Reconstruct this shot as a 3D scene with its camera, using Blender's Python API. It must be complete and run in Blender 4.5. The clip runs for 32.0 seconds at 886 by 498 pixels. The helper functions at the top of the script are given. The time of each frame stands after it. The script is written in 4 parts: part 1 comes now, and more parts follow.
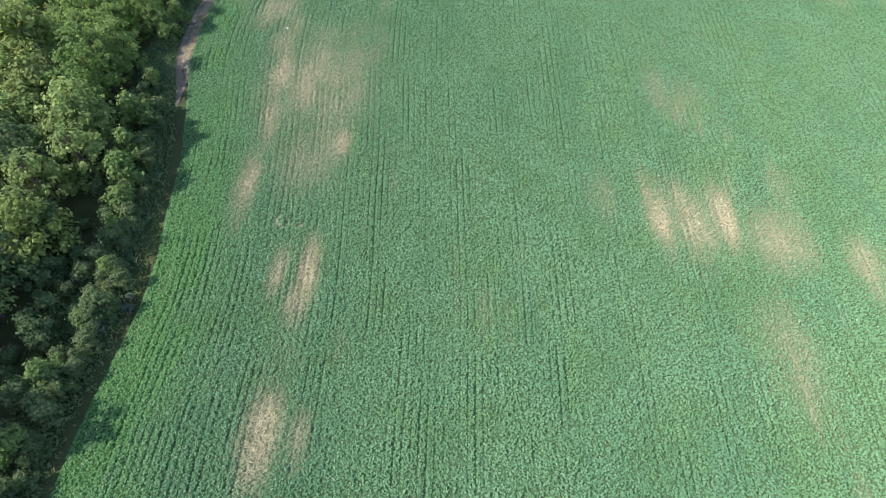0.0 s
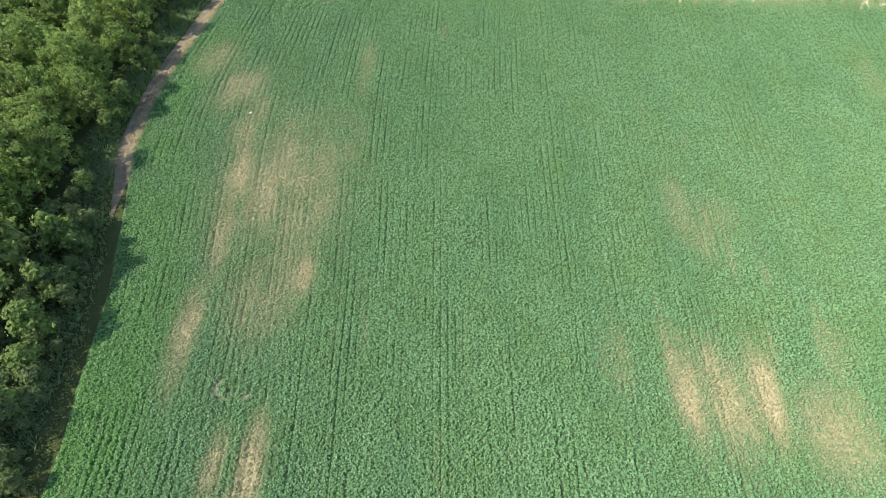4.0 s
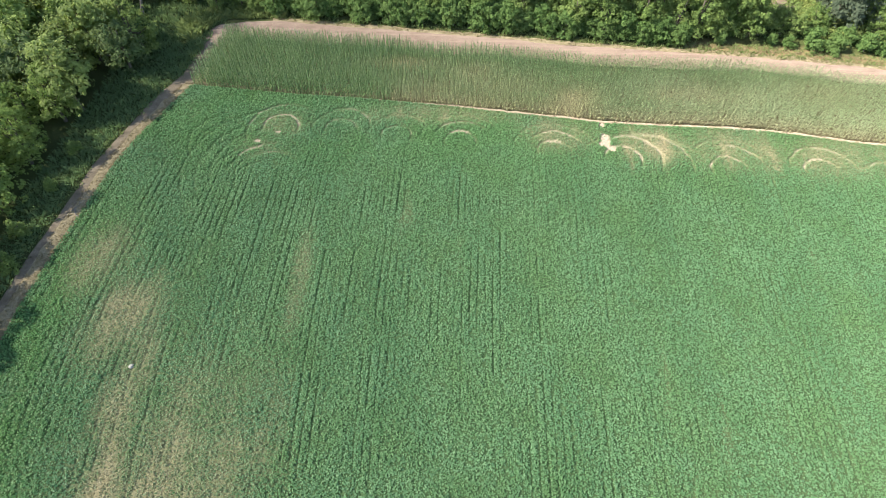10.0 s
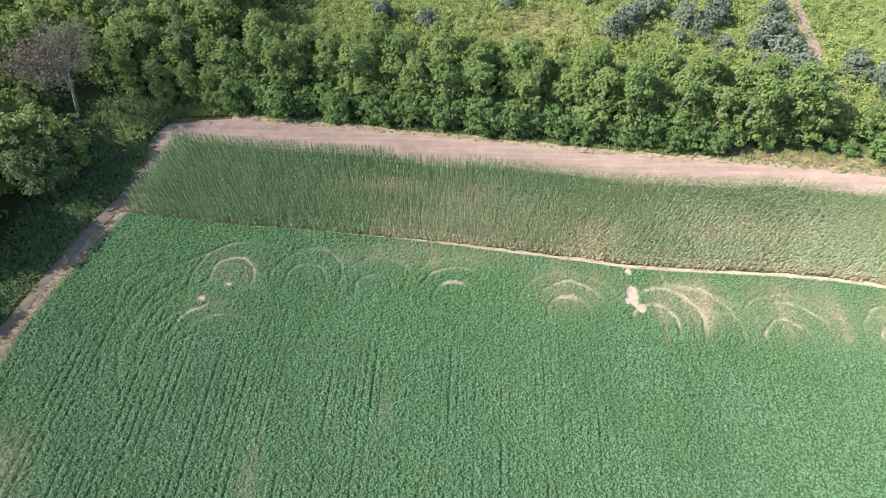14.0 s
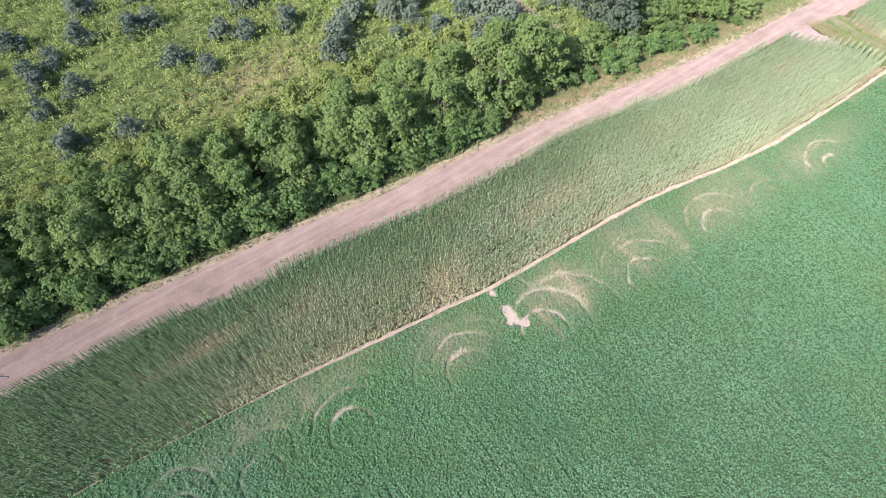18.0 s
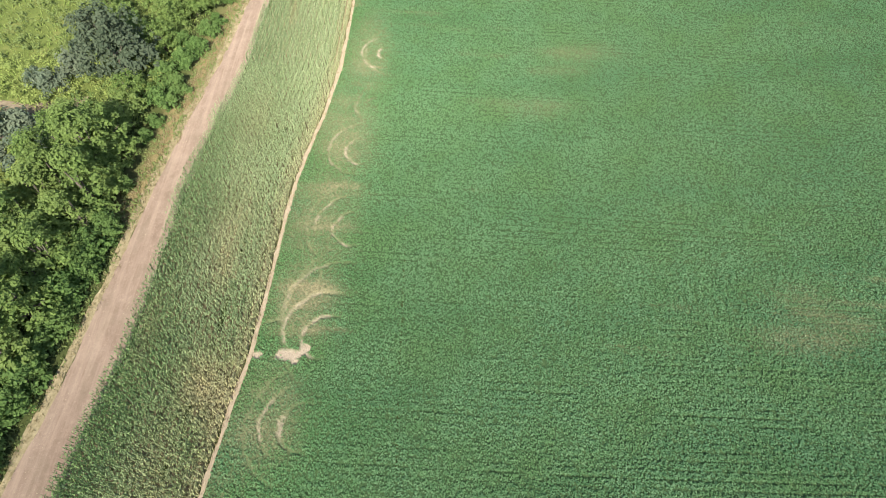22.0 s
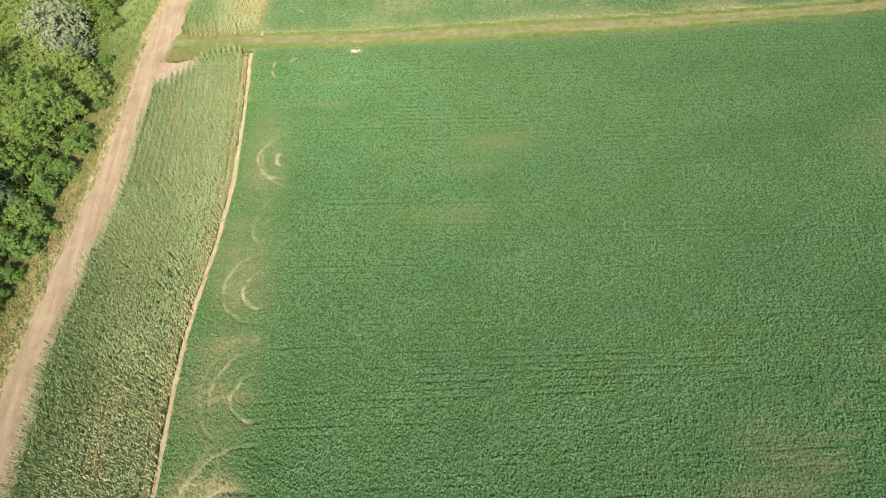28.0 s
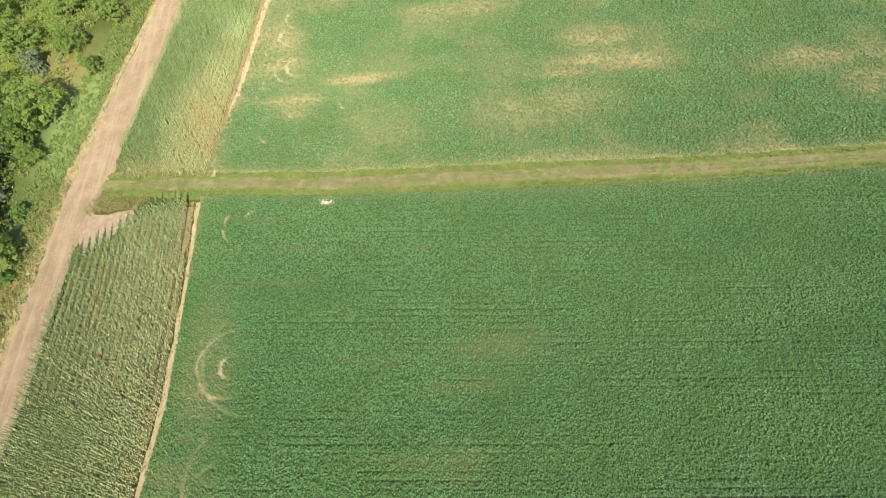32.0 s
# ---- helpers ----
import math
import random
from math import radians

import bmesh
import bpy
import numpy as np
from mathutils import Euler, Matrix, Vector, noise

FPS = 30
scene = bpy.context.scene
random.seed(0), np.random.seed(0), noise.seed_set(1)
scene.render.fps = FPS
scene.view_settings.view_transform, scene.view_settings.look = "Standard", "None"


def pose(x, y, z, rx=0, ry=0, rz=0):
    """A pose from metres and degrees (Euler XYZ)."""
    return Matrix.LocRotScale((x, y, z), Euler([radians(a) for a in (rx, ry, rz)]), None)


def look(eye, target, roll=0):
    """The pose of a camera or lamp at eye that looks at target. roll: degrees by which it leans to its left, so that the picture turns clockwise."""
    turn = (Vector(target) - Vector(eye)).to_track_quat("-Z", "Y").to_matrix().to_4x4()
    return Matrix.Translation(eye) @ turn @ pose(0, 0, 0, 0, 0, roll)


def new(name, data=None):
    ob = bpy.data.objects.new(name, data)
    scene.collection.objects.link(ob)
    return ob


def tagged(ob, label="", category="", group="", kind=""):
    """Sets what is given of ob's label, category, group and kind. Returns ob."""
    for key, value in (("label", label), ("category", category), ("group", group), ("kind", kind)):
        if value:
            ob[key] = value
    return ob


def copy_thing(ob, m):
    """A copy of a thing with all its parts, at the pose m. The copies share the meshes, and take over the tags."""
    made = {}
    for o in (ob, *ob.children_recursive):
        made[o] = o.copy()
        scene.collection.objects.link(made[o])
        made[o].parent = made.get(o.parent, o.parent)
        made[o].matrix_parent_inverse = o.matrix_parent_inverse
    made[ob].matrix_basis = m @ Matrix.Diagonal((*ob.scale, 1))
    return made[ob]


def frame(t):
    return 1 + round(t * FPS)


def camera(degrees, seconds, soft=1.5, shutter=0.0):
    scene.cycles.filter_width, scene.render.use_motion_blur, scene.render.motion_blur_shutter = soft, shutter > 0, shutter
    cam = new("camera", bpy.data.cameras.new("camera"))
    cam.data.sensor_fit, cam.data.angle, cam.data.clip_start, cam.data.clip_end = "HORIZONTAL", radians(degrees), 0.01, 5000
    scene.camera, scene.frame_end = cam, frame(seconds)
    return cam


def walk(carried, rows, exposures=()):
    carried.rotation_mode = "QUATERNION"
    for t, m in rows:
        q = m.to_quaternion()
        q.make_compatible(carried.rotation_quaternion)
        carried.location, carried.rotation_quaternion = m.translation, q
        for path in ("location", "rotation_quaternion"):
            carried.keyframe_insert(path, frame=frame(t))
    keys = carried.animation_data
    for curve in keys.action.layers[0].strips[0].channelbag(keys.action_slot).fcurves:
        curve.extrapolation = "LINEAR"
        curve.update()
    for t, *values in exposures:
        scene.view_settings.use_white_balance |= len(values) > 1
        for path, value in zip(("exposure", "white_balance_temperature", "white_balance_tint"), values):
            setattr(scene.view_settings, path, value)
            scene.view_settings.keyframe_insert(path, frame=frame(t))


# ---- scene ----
cam = camera(76.97, 32.0, soft=0.8)
EXPOSURES = [  # seconds, stops, kelvin, tint
    (0.0, 1.19, 6150, 15), (1.0, 1.18, 6450, 12), (2.0, 1.17, 6750, 9), (3.0, 1.18, 6850, 8), (6.0, 1.15, 7250, 6), (9.0, 1.09, 7000, 7), (11.0, 1.07, 6750, 8),
    (13.0, 1.03, 6400, 15), (14.5, 1.02, 6300, 16), (17.0, 1.0, 6100, 22), (18.0, 0.86, 6000, 22), (19.0, 0.70, 6200, 20), (20.0, 0.66, 6550, 10), (22.0, 0.63, 7000, 5), (24.0, 0.63, 7450, 3), (28.0, 0.58, 8150, -5), (32.0, 0.58, 8450, -7)]
PATH = [  # seconds, x, y, z, yaw, pitch, roll
    (0.0, -5.64, -68.84, 45.82, 2.04, -52.21, -2.69),
    (0.5, -5.40, -66.71, 45.85, 2.09, -52.19, -2.62),
    (1.0, -5.22, -64.60, 45.85, 2.07, -52.10, -2.51),
    (1.5, -5.07, -62.32, 45.89, 2.00, -52.08, -2.38),
    (2.0, -4.75, -59.86, 45.89, 2.16, -52.09, -2.45),
    (2.5, -4.53, -57.41, 45.91, 2.14, -51.98, -2.33),
    (3.0, -4.43, -54.99, 45.89, 1.93, -51.78, -2.13),
    (3.5, -4.42, -52.45, 45.95, 1.58, -51.68, -1.74),
    (5.5, -3.97, -42.00, 47.36, -0.07, -51.67, 0.54),
    (6.0, -3.68, -39.18, 47.54, -0.07, -51.81, 0.65),
    (6.5, -3.32, -36.24, 47.80, -0.10, -52.03, 0.63),
    (7.0, -2.93, -33.23, 47.98, -0.05, -52.11, 0.66),
    (7.5, -2.80, -30.41, 48.16, -0.29, -52.13, 0.94),
    (8.0, -2.69, -27.32, 48.43, -0.62, -52.24, 1.21),
    (8.5, -2.57, -23.89, 48.64, -0.98, -52.47, 1.50),
    (9.0, -2.58, -20.25, 48.84, -1.49, -52.75, 1.78),
    (9.5, -1.97, -16.71, 49.21, -1.25, -53.01, 1.58),
    (10.0, -1.27, -13.08, 49.60, -0.73, -53.34, 1.16),
    (10.5, -0.88, -9.58, 49.82, -0.47, -53.59, 0.96),
    (11.0, -0.76, -6.31, 49.89, -0.44, -53.71, 0.89),
    (11.5, -0.44, -3.09, 49.91, -0.22, -53.78, 0.77),
    (12.0, 0.00, -0.00, 50.00, 0.09, -53.89, 0.62),
    (12.5, 0.35, 2.88, 50.00, 0.31, -53.85, 0.44),
    (13.0, 0.32, 5.69, 50.01, 0.12, -53.85, 0.59),
    (13.5, 0.32, 8.42, 50.07, 0.01, -53.88, 0.65),
    (14.0, 0.21, 10.97, 50.11, -0.23, -53.90, 0.80),
    (14.5, 0.28, 13.48, 50.20, -0.25, -53.95, 0.82),
    (16.5, 0.81, 22.56, 51.35, -3.34, -55.64, 0.67),
    (17.0, 0.89, 23.42, 51.31, -10.97, -55.85, -0.10),
    (17.5, 0.64, 23.71, 51.23, -22.99, -55.97, -1.21),
    (18.0, 0.29, 23.89, 51.02, -34.05, -56.05, -1.89),
    (18.5, 0.02, 24.00, 50.73, -43.09, -56.06, -2.44),
    (19.0, -0.20, 24.09, 50.51, -50.56, -56.09, -2.89),
    (19.5, -0.45, 24.23, 50.35, -57.20, -56.09, -3.14),
    (20.0, -0.54, 24.42, 50.22, -64.60, -56.23, -3.44),
    (20.5, -0.60, 24.65, 50.16, -70.10, -56.39, -3.50),
    (21.0, -0.48, 24.81, 50.18, -74.70, -56.64, -3.44),
    (21.5, -0.52, 24.93, 50.21, -80.50, -56.75, -3.47),
    (22.0, -0.54, 25.17, 50.16, -87.26, -56.84, -3.42),
    (22.5, -0.45, 25.32, 50.22, -95.16, -57.02, -3.59),
    (23.0, -0.40, 25.46, 50.38, -99.96, -57.19, -3.47),
    (23.5, -0.23, 25.60, 50.41, -101.10, -56.98, -2.86),
    (24.0, 0.36, 25.58, 50.47, -101.63, -56.86, -2.31),
    (24.5, 1.42, 25.11, 50.55, -101.57, -56.96, -2.26),
    (26.5, 8.23, 20.89, 51.27, -93.74, -57.34, -4.46),
    (27.0, 10.57, 20.35, 51.33, -93.88, -57.34, -4.13),
    (27.5, 13.07, 19.97, 51.33, -94.22, -57.14, -3.59),
    (28.0, 16.10, 19.58, 51.35, -94.49, -57.14, -3.15),
    (28.5, 19.35, 19.16, 51.45, -94.79, -57.15, -2.72),
    (29.0, 22.65, 18.63, 51.43, -94.98, -57.07, -2.48),
    (29.5, 26.35, 18.08, 51.48, -95.17, -57.19, -2.29),
    (30.0, 29.83, 17.61, 51.61, -95.53, -57.23, -2.00),
    (30.5, 33.46, 17.12, 51.62, -95.59, -57.28, -1.87),
    (31.0, 36.68, 16.81, 51.54, -95.86, -57.08, -1.62),
    (31.5, 39.83, 16.51, 51.60, -96.14, -56.99, -1.34),
    (32.0, 42.64, 16.04, 51.75, -96.14, -56.95, -1.23),
]
walk(cam, [(t, pose(x, y, z, 90 + pitch, 0, yaw) @ pose(0, 0, 0, 0, 0, roll)) for t, x, y, z, yaw, pitch, roll in PATH], EXPOSURES)

# ---- light ----
SUN_EL, SUN_AZ = radians(40.2), radians(188.4)  # azimuth counted from +x towards +y
to_sun = Vector((math.cos(SUN_EL) * math.cos(SUN_AZ), math.cos(SUN_EL) * math.sin(SUN_AZ), math.sin(SUN_EL)))
world = bpy.data.worlds.new("world")
scene.world = world
world.use_nodes = True
sky = world.node_tree.nodes.new("ShaderNodeTexSky")
sky.sky_type, sky.sun_disc, sky.sun_elevation, sky.sun_rotation = "NISHITA", False, SUN_EL, math.pi / 2 - SUN_AZ
back = world.node_tree.nodes["Background"]
back.inputs["Strength"].default_value = 0.13
world.node_tree.links.new(sky.outputs[0], back.inputs[0])
sun = new("sun", bpy.data.lights.new("sun", "SUN"))
sun.data.energy, sun.data.angle, sun.data.color = 5.0, radians(0.5), (1.0, 0.95, 0.87)
sun.matrix_world = look(to_sun * 200, (0, 0, 0))


# ---- materials ----
class Mat:
    """A node material with short ways to add nodes."""

    def __init__(self, name, rough=0.8, spec=0.3):
        self.m = bpy.data.materials.new(name)
        self.m.use_nodes = True
        self.t = self.m.node_tree
        self.b = self.t.nodes["Principled BSDF"]
        self.b.inputs["Roughness"].default_value = rough
        self.b.inputs["Specular IOR Level"].default_value = spec
        self.b.inputs["Diffuse Roughness"].default_value = 1.0
        self.pos = self.node("ShaderNodeNewGeometry").outputs["Position"]

    def node(self, kind, **values):
        n = self.t.nodes.new(kind)
        for k, v in values.items():
            if k in ("blend_type", "data_type", "operation", "attribute_name", "feature"):
                setattr(n, k, v)
            else:
                n.inputs[k.replace("_", " ")].default_value = v
        return n

    def link(self, a, b):
        self.t.links.new(a, b)

    def noise(self, scale, detail=3.0, rough=0.55, coord=None, stretch=None):
        n = self.node("ShaderNodeTexNoise", Scale=scale, Detail=detail, Roughness=rough)
        src = coord or self.pos
        if stretch:
            mp = self.node("ShaderNodeVectorMath", operation="MULTIPLY")
            mp.inputs[1].default_value = stretch
            self.link(src, mp.inputs[0])
            src = mp.outputs[0]
        self.link(src, n.inputs["Vector"])
        return n.outputs[0]

    def ramp(self, fac, stops):
        n = self.node("ShaderNodeValToRGB")
        while len(n.color_ramp.elements) < len(stops):
            n.color_ramp.elements.new(0.5)
        for e, (p, c) in zip(n.color_ramp.elements, stops):
            e.position, e.color = p, (*c, 1.0) if len(c) == 3 else c
        self.link(fac, n.inputs[0])
        return n.outputs[0]

    def grey(self, fac, lo, hi, a=0.0, b=1.0):
        n = self.node("ShaderNodeMapRange")
        for i, v in zip((1, 2, 3, 4), (lo, hi, a, b)):
            n.inputs[i].default_value = v
        self.link(fac, n.inputs[0])
        return n.outputs[0]

    def mix(self, fac, a, b, mode="MIX"):
        n = self.node("ShaderNodeMix", data_type="RGBA", blend_type=mode)
        for sock, v in ((n.inputs[0], fac), (n.inputs[6], a), (n.inputs[7], b)):
            if isinstance(v, (int, float)):
                sock.default_value = v
            elif isinstance(v, tuple):
                sock.default_value = (*v, 1.0)
            else:
                self.link(v, sock)
        return n.outputs[2]

    def attr(self, name):
        return self.node("ShaderNodeAttribute", attribute_name=name).outputs["Fac"]

    def times(self, a, b):
        n = self.node("ShaderNodeMath", operation="MULTIPLY")
        for sock, v in zip(n.inputs, (a, b)):
            if isinstance(v, (int, float)):
                sock.default_value = v
            else:
                self.link(v, sock)
        return n.outputs[0]

    def colour(self, c):
        if isinstance(c, tuple):
            self.b.inputs["Base Color"].default_value = (*c, 1.0)
        else:
            self.link(c, self.b.inputs["Base Color"])
        return self

    def bump(self, h, strength, dist):
        n = self.node("ShaderNodeBump", Strength=strength, Distance=dist)
        self.link(h, n.inputs["Height"])
        self.link(n.outputs[0], self.b.inputs["Normal"])
        return self

    def thin(self, colour, amount):
        """Light that passes through thin leaves."""
        tr = self.node("ShaderNodeBsdfTranslucent")
        self.link(colour, tr.inputs[0])
        mx = self.node("ShaderNodeMixShader")
        mx.inputs[0].default_value = amount
        self.link(self.b.outputs[0], mx.inputs[1])
        self.link(tr.outputs[0], mx.inputs[2])
        self.link(mx.outputs[0], self.t.nodes["Material Output"].inputs[0])
        return self


def leaf_material(name, dark, light, pale, thin=0.25, rough=0.7):
    m = Mat(name, rough, 0.15)
    geo = m.node("ShaderNodeNewGeometry").outputs["Random Per Island"]
    ob = m.node("ShaderNodeObjectInfo").outputs["Random"]
    c = m.mix(geo, dark, light)
    c = m.mix(m.times(ob, 0.55), c, pale)
    c = m.mix(m.grey(m.noise(0.35, 2), 0.4, 0.7, 0.0, 0.35), c, pale)
    return m.colour(c).thin(c, thin).m


def soil_material(name, a, b, c, scale=0.5, streaks=False):
    m = Mat(name, 0.95, 0.1)
    k = m.ramp(m.noise(scale, 6, 0.65), [(0.3, a), (0.55, b), (0.75, c)])
    k = m.mix(m.grey(m.noise(9.0, 4, 0.7), 0.35, 0.75, 0.0, 0.5), k, tuple(v * 0.7 for v in a))
    k = m.mix(m.grey(m.noise(3.1, 5, 0.7), 0.55, 0.75, 0.0, 0.6), k, tuple(min(1, v * 1.15) for v in c))
    if streaks:  # worn lines that run along the way
        k = m.mix(m.grey(m.noise(1.0, 4, 0.6, stretch=(0.07, 1.5, 1)), 0.45, 0.65, 0.0, 0.4), k, tuple(min(1, v * 1.15) for v in c))
        k = m.mix(m.grey(m.noise(0.35, 5, 0.65, stretch=(0.5, 1.3, 1)), 0.52, 0.7, 0.0, 0.45), k, (a[0] * 0.85, a[1] * 0.95, a[2] * 0.9))
    return m.colour(k).bump(m.noise(7.0, 6, 0.75), 0.6, 0.08).m


SOIL = soil_material("pink_brown_dirt", (0.225, 0.163, 0.130), (0.296, 0.221, 0.180), (0.358, 0.275, 0.226), 0.5, True)
PATH_SOIL = soil_material("brown_path_dirt", (0.150, 0.122, 0.086), (0.240, 0.195, 0.142), (0.335, 0.280, 0.212), 0.8)
STRAW_SOIL = soil_material("straw_covered_soil", (0.23, 0.19, 0.115), (0.35, 0.295, 0.19), (0.46, 0.40, 0.275), 1.5)
MAIZE_SOIL = soil_material("maize_soil_and_litter", (0.17, 0.14, 0.085), (0.26, 0.215, 0.135), (0.34, 0.29, 0.19), 1.5)
TRACK_GRASS = soil_material("yellow_green_track_grass", (0.095, 0.130, 0.046), (0.160, 0.185, 0.072), (0.235, 0.225, 0.115), 0.6)
PINK = soil_material("pale_pink_soil", (0.25, 0.182, 0.158), (0.335, 0.252, 0.222), (0.40, 0.315, 0.28), 1.2)
TRACK = soil_material("trodden_grass_track", (0.125, 0.132, 0.066), (0.205, 0.182, 0.112), (0.285, 0.240, 0.165), 0.7)
PALE = soil_material("pale_bare_soil", (0.335, 0.270, 0.200), (0.425, 0.352, 0.268), (0.500, 0.425, 0.338), 1.5)
BARK = soil_material("grey_bark", (0.09, 0.075, 0.06), (0.15, 0.13, 0.11), (0.22, 0.20, 0.17), 2.0)
DEADWOOD = soil_material("bleached_dead_wood", (0.198, 0.182, 0.167), (0.289, 0.266, 0.243), (0.380, 0.357, 0.327), 3.0)
STONE = soil_material("pale_limestone", (0.418, 0.395, 0.342), (0.517, 0.494, 0.441), (0.570, 0.547, 0.502), 3.0)
LEAF_WOOD = leaf_material("woodland_leaves", (0.115, 0.19, 0.055), (0.31, 0.41, 0.135), (0.38, 0.44, 0.17), 0.5)
LEAF_YELLOW = leaf_material("yellowish_leaves", (0.14, 0.195, 0.05), (0.30, 0.375, 0.10), (0.36, 0.40, 0.14), 0.4)
LEAF_HEDGE = leaf_material("hedge_leaves", (0.088, 0.156, 0.048), (0.258, 0.368, 0.114), (0.305, 0.385, 0.136), 0.44)
LEAF_BUSH = leaf_material("bush_leaves", (0.074, 0.148, 0.046), (0.200, 0.322, 0.100), (0.220, 0.320, 0.112), 0.4)
LEAF_LIGHT = leaf_material("sunlit_wood_leaves", (0.115, 0.195, 0.048), (0.275, 0.395, 0.110), (0.320, 0.405, 0.140), 0.46)
# leaf green with shade put in, for path-side bushes and some woodland trees
LEAF_SHADE = leaf_material("shade_darkened_leaves", (0.07, 0.125, 0.05), (0.19, 0.27, 0.105), (0.24, 0.29, 0.13), 0.4)
LEAF_DARK = leaf_material("dark_tree_leaves", (0.045, 0.075, 0.045), (0.115, 0.155, 0.10), (0.15, 0.18, 0.12))
LEAF_PALE = leaf_material("silvery_tree_leaves", (0.085, 0.115, 0.065), (0.26, 0.30, 0.20), (0.31, 0.34, 0.245))
LEAF_SILVER = leaf_material("silver_shrub_leaves", (0.075, 0.115, 0.082), (0.185, 0.235, 0.165), (0.235, 0.275, 0.190))
TWIGS = leaf_material("dry_twigs", (0.14, 0.115, 0.080), (0.26, 0.215, 0.155), (0.30, 0.255, 0.185), 0.05, 0.9)
WEED = leaf_material("meadow_weeds", (0.175, 0.255, 0.060), (0.350, 0.460, 0.138), (0.430, 0.485, 0.180), 0.45)
# weed green made darker and bluer, with the wood's shade in the colour
WEED_SHADE = leaf_material("shade_toned_weeds", (0.085, 0.160, 0.068), (0.185, 0.285, 0.120), (0.225, 0.310, 0.140), 0.35)
GRASS = leaf_material("verge_grass", (0.120, 0.190, 0.062), (0.225, 0.310, 0.110), (0.290, 0.330, 0.135), 0.35)
STRAW = leaf_material("dry_straw_grass", (0.228, 0.182, 0.099), (0.380, 0.312, 0.190), (0.334, 0.296, 0.167), 0.15, 0.85)


def ground_material():
    m = Mat("grassy_ground", 0.95, 0.1)
    k = m.ramp(m.noise(0.25, 6, 0.65), [(0.3, (0.050, 0.068, 0.024)), (0.55, (0.080, 0.096, 0.036)), (0.75, (0.118, 0.120, 0.050))])
    mead = m.ramp(m.noise(0.3, 6, 0.7), [(0.3, (0.075, 0.105, 0.030)), (0.55, (0.130, 0.160, 0.048)), (0.75, (0.205, 0.205, 0.078))])
    dry = m.ramp(m.noise(0.8, 6, 0.7), [(0.3, (0.182, 0.129, 0.065)), (0.55, (0.274, 0.213, 0.114)), (0.75, (0.228, 0.220, 0.084))])
    lawn = m.ramp(m.noise(0.6, 6, 0.7), [(0.3, (0.120, 0.175, 0.075)), (0.6, (0.175, 0.235, 0.105)), (0.8, (0.235, 0.250, 0.130))])
    k = m.mix(m.attr("meadow"), k, mead)
    k = m.mix(m.attr("lawn"), k, lawn)
    k = m.mix(m.attr("dry"), k, dry)
    return m.colour(k).bump(m.noise(4.0, 6, 0.75), 0.8, 0.15).m


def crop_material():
    """Soil and low leaves, coloured dark like canopy shade, and litter of dry places."""
    m = Mat("shade_darkened_crop_floor", 0.85, 0.15)
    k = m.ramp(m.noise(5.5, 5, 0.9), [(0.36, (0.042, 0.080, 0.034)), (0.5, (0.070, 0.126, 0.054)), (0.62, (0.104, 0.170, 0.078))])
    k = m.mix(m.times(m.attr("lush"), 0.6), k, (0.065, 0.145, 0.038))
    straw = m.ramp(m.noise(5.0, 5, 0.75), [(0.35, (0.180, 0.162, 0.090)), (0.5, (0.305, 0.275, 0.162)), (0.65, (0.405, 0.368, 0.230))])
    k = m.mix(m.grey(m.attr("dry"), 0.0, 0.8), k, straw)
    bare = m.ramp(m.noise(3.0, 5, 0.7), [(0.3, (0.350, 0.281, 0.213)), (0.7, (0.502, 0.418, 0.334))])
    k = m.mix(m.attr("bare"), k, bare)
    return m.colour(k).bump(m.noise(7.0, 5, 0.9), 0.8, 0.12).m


def crop_leaf_material():
    m = Mat("forage_leaves", 0.55, 0.3)
    isl = m.node("ShaderNodeNewGeometry").outputs["Random Per Island"]
    k = m.mix(isl, (0.134, 0.280, 0.130), (0.250, 0.430, 0.234))
    k = m.mix(m.grey(m.noise(0.16, 3, 0.6), 0.42, 0.68, 0.0, 0.45), k, (0.150, 0.275, 0.085))
    k = m.mix(m.grey(m.noise(0.09, 3, 0.6, stretch=(1.6, 0.5, 1)), 0.45, 0.65, 0.0, 0.3), k, (0.080, 0.230, 0.125))
    k = m.mix(m.attr("lush"), k, (0.180, 0.375, 0.120))
    straw = m.mix(isl, (0.235, 0.225, 0.130), (0.420, 0.385, 0.255))
    k = m.mix(m.grey(m.times(m.attr("dry"), m.grey(isl, 0.0, 1.0, 0.5, 1.5)), 0.1, 0.9), k, straw)
    return m.colour(k).thin(k, 0.48).m


def maize_material():
    m = Mat("maize_leaves", 0.5, 0.3)
    isl = m.node("ShaderNodeNewGeometry").outputs["Random Per Island"]
    k = m.mix(m.grey(isl, 0.25, 1.0), (0.048, 0.126, 0.038), (0.268, 0.408, 0.160))
    pale = m.mix(isl, (0.315, 0.395, 0.20), (0.545, 0.60, 0.385))
    straw = m.mix(isl, (0.370, 0.315, 0.175), (0.600, 0.525, 0.320))
    k = m.mix(m.attr("pale"), k, pale)
    k = m.mix(m.attr("dry"), k, straw)
    return m.colour(k).thin(k, 0.2).m


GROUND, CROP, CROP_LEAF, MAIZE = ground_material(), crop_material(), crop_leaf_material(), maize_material()


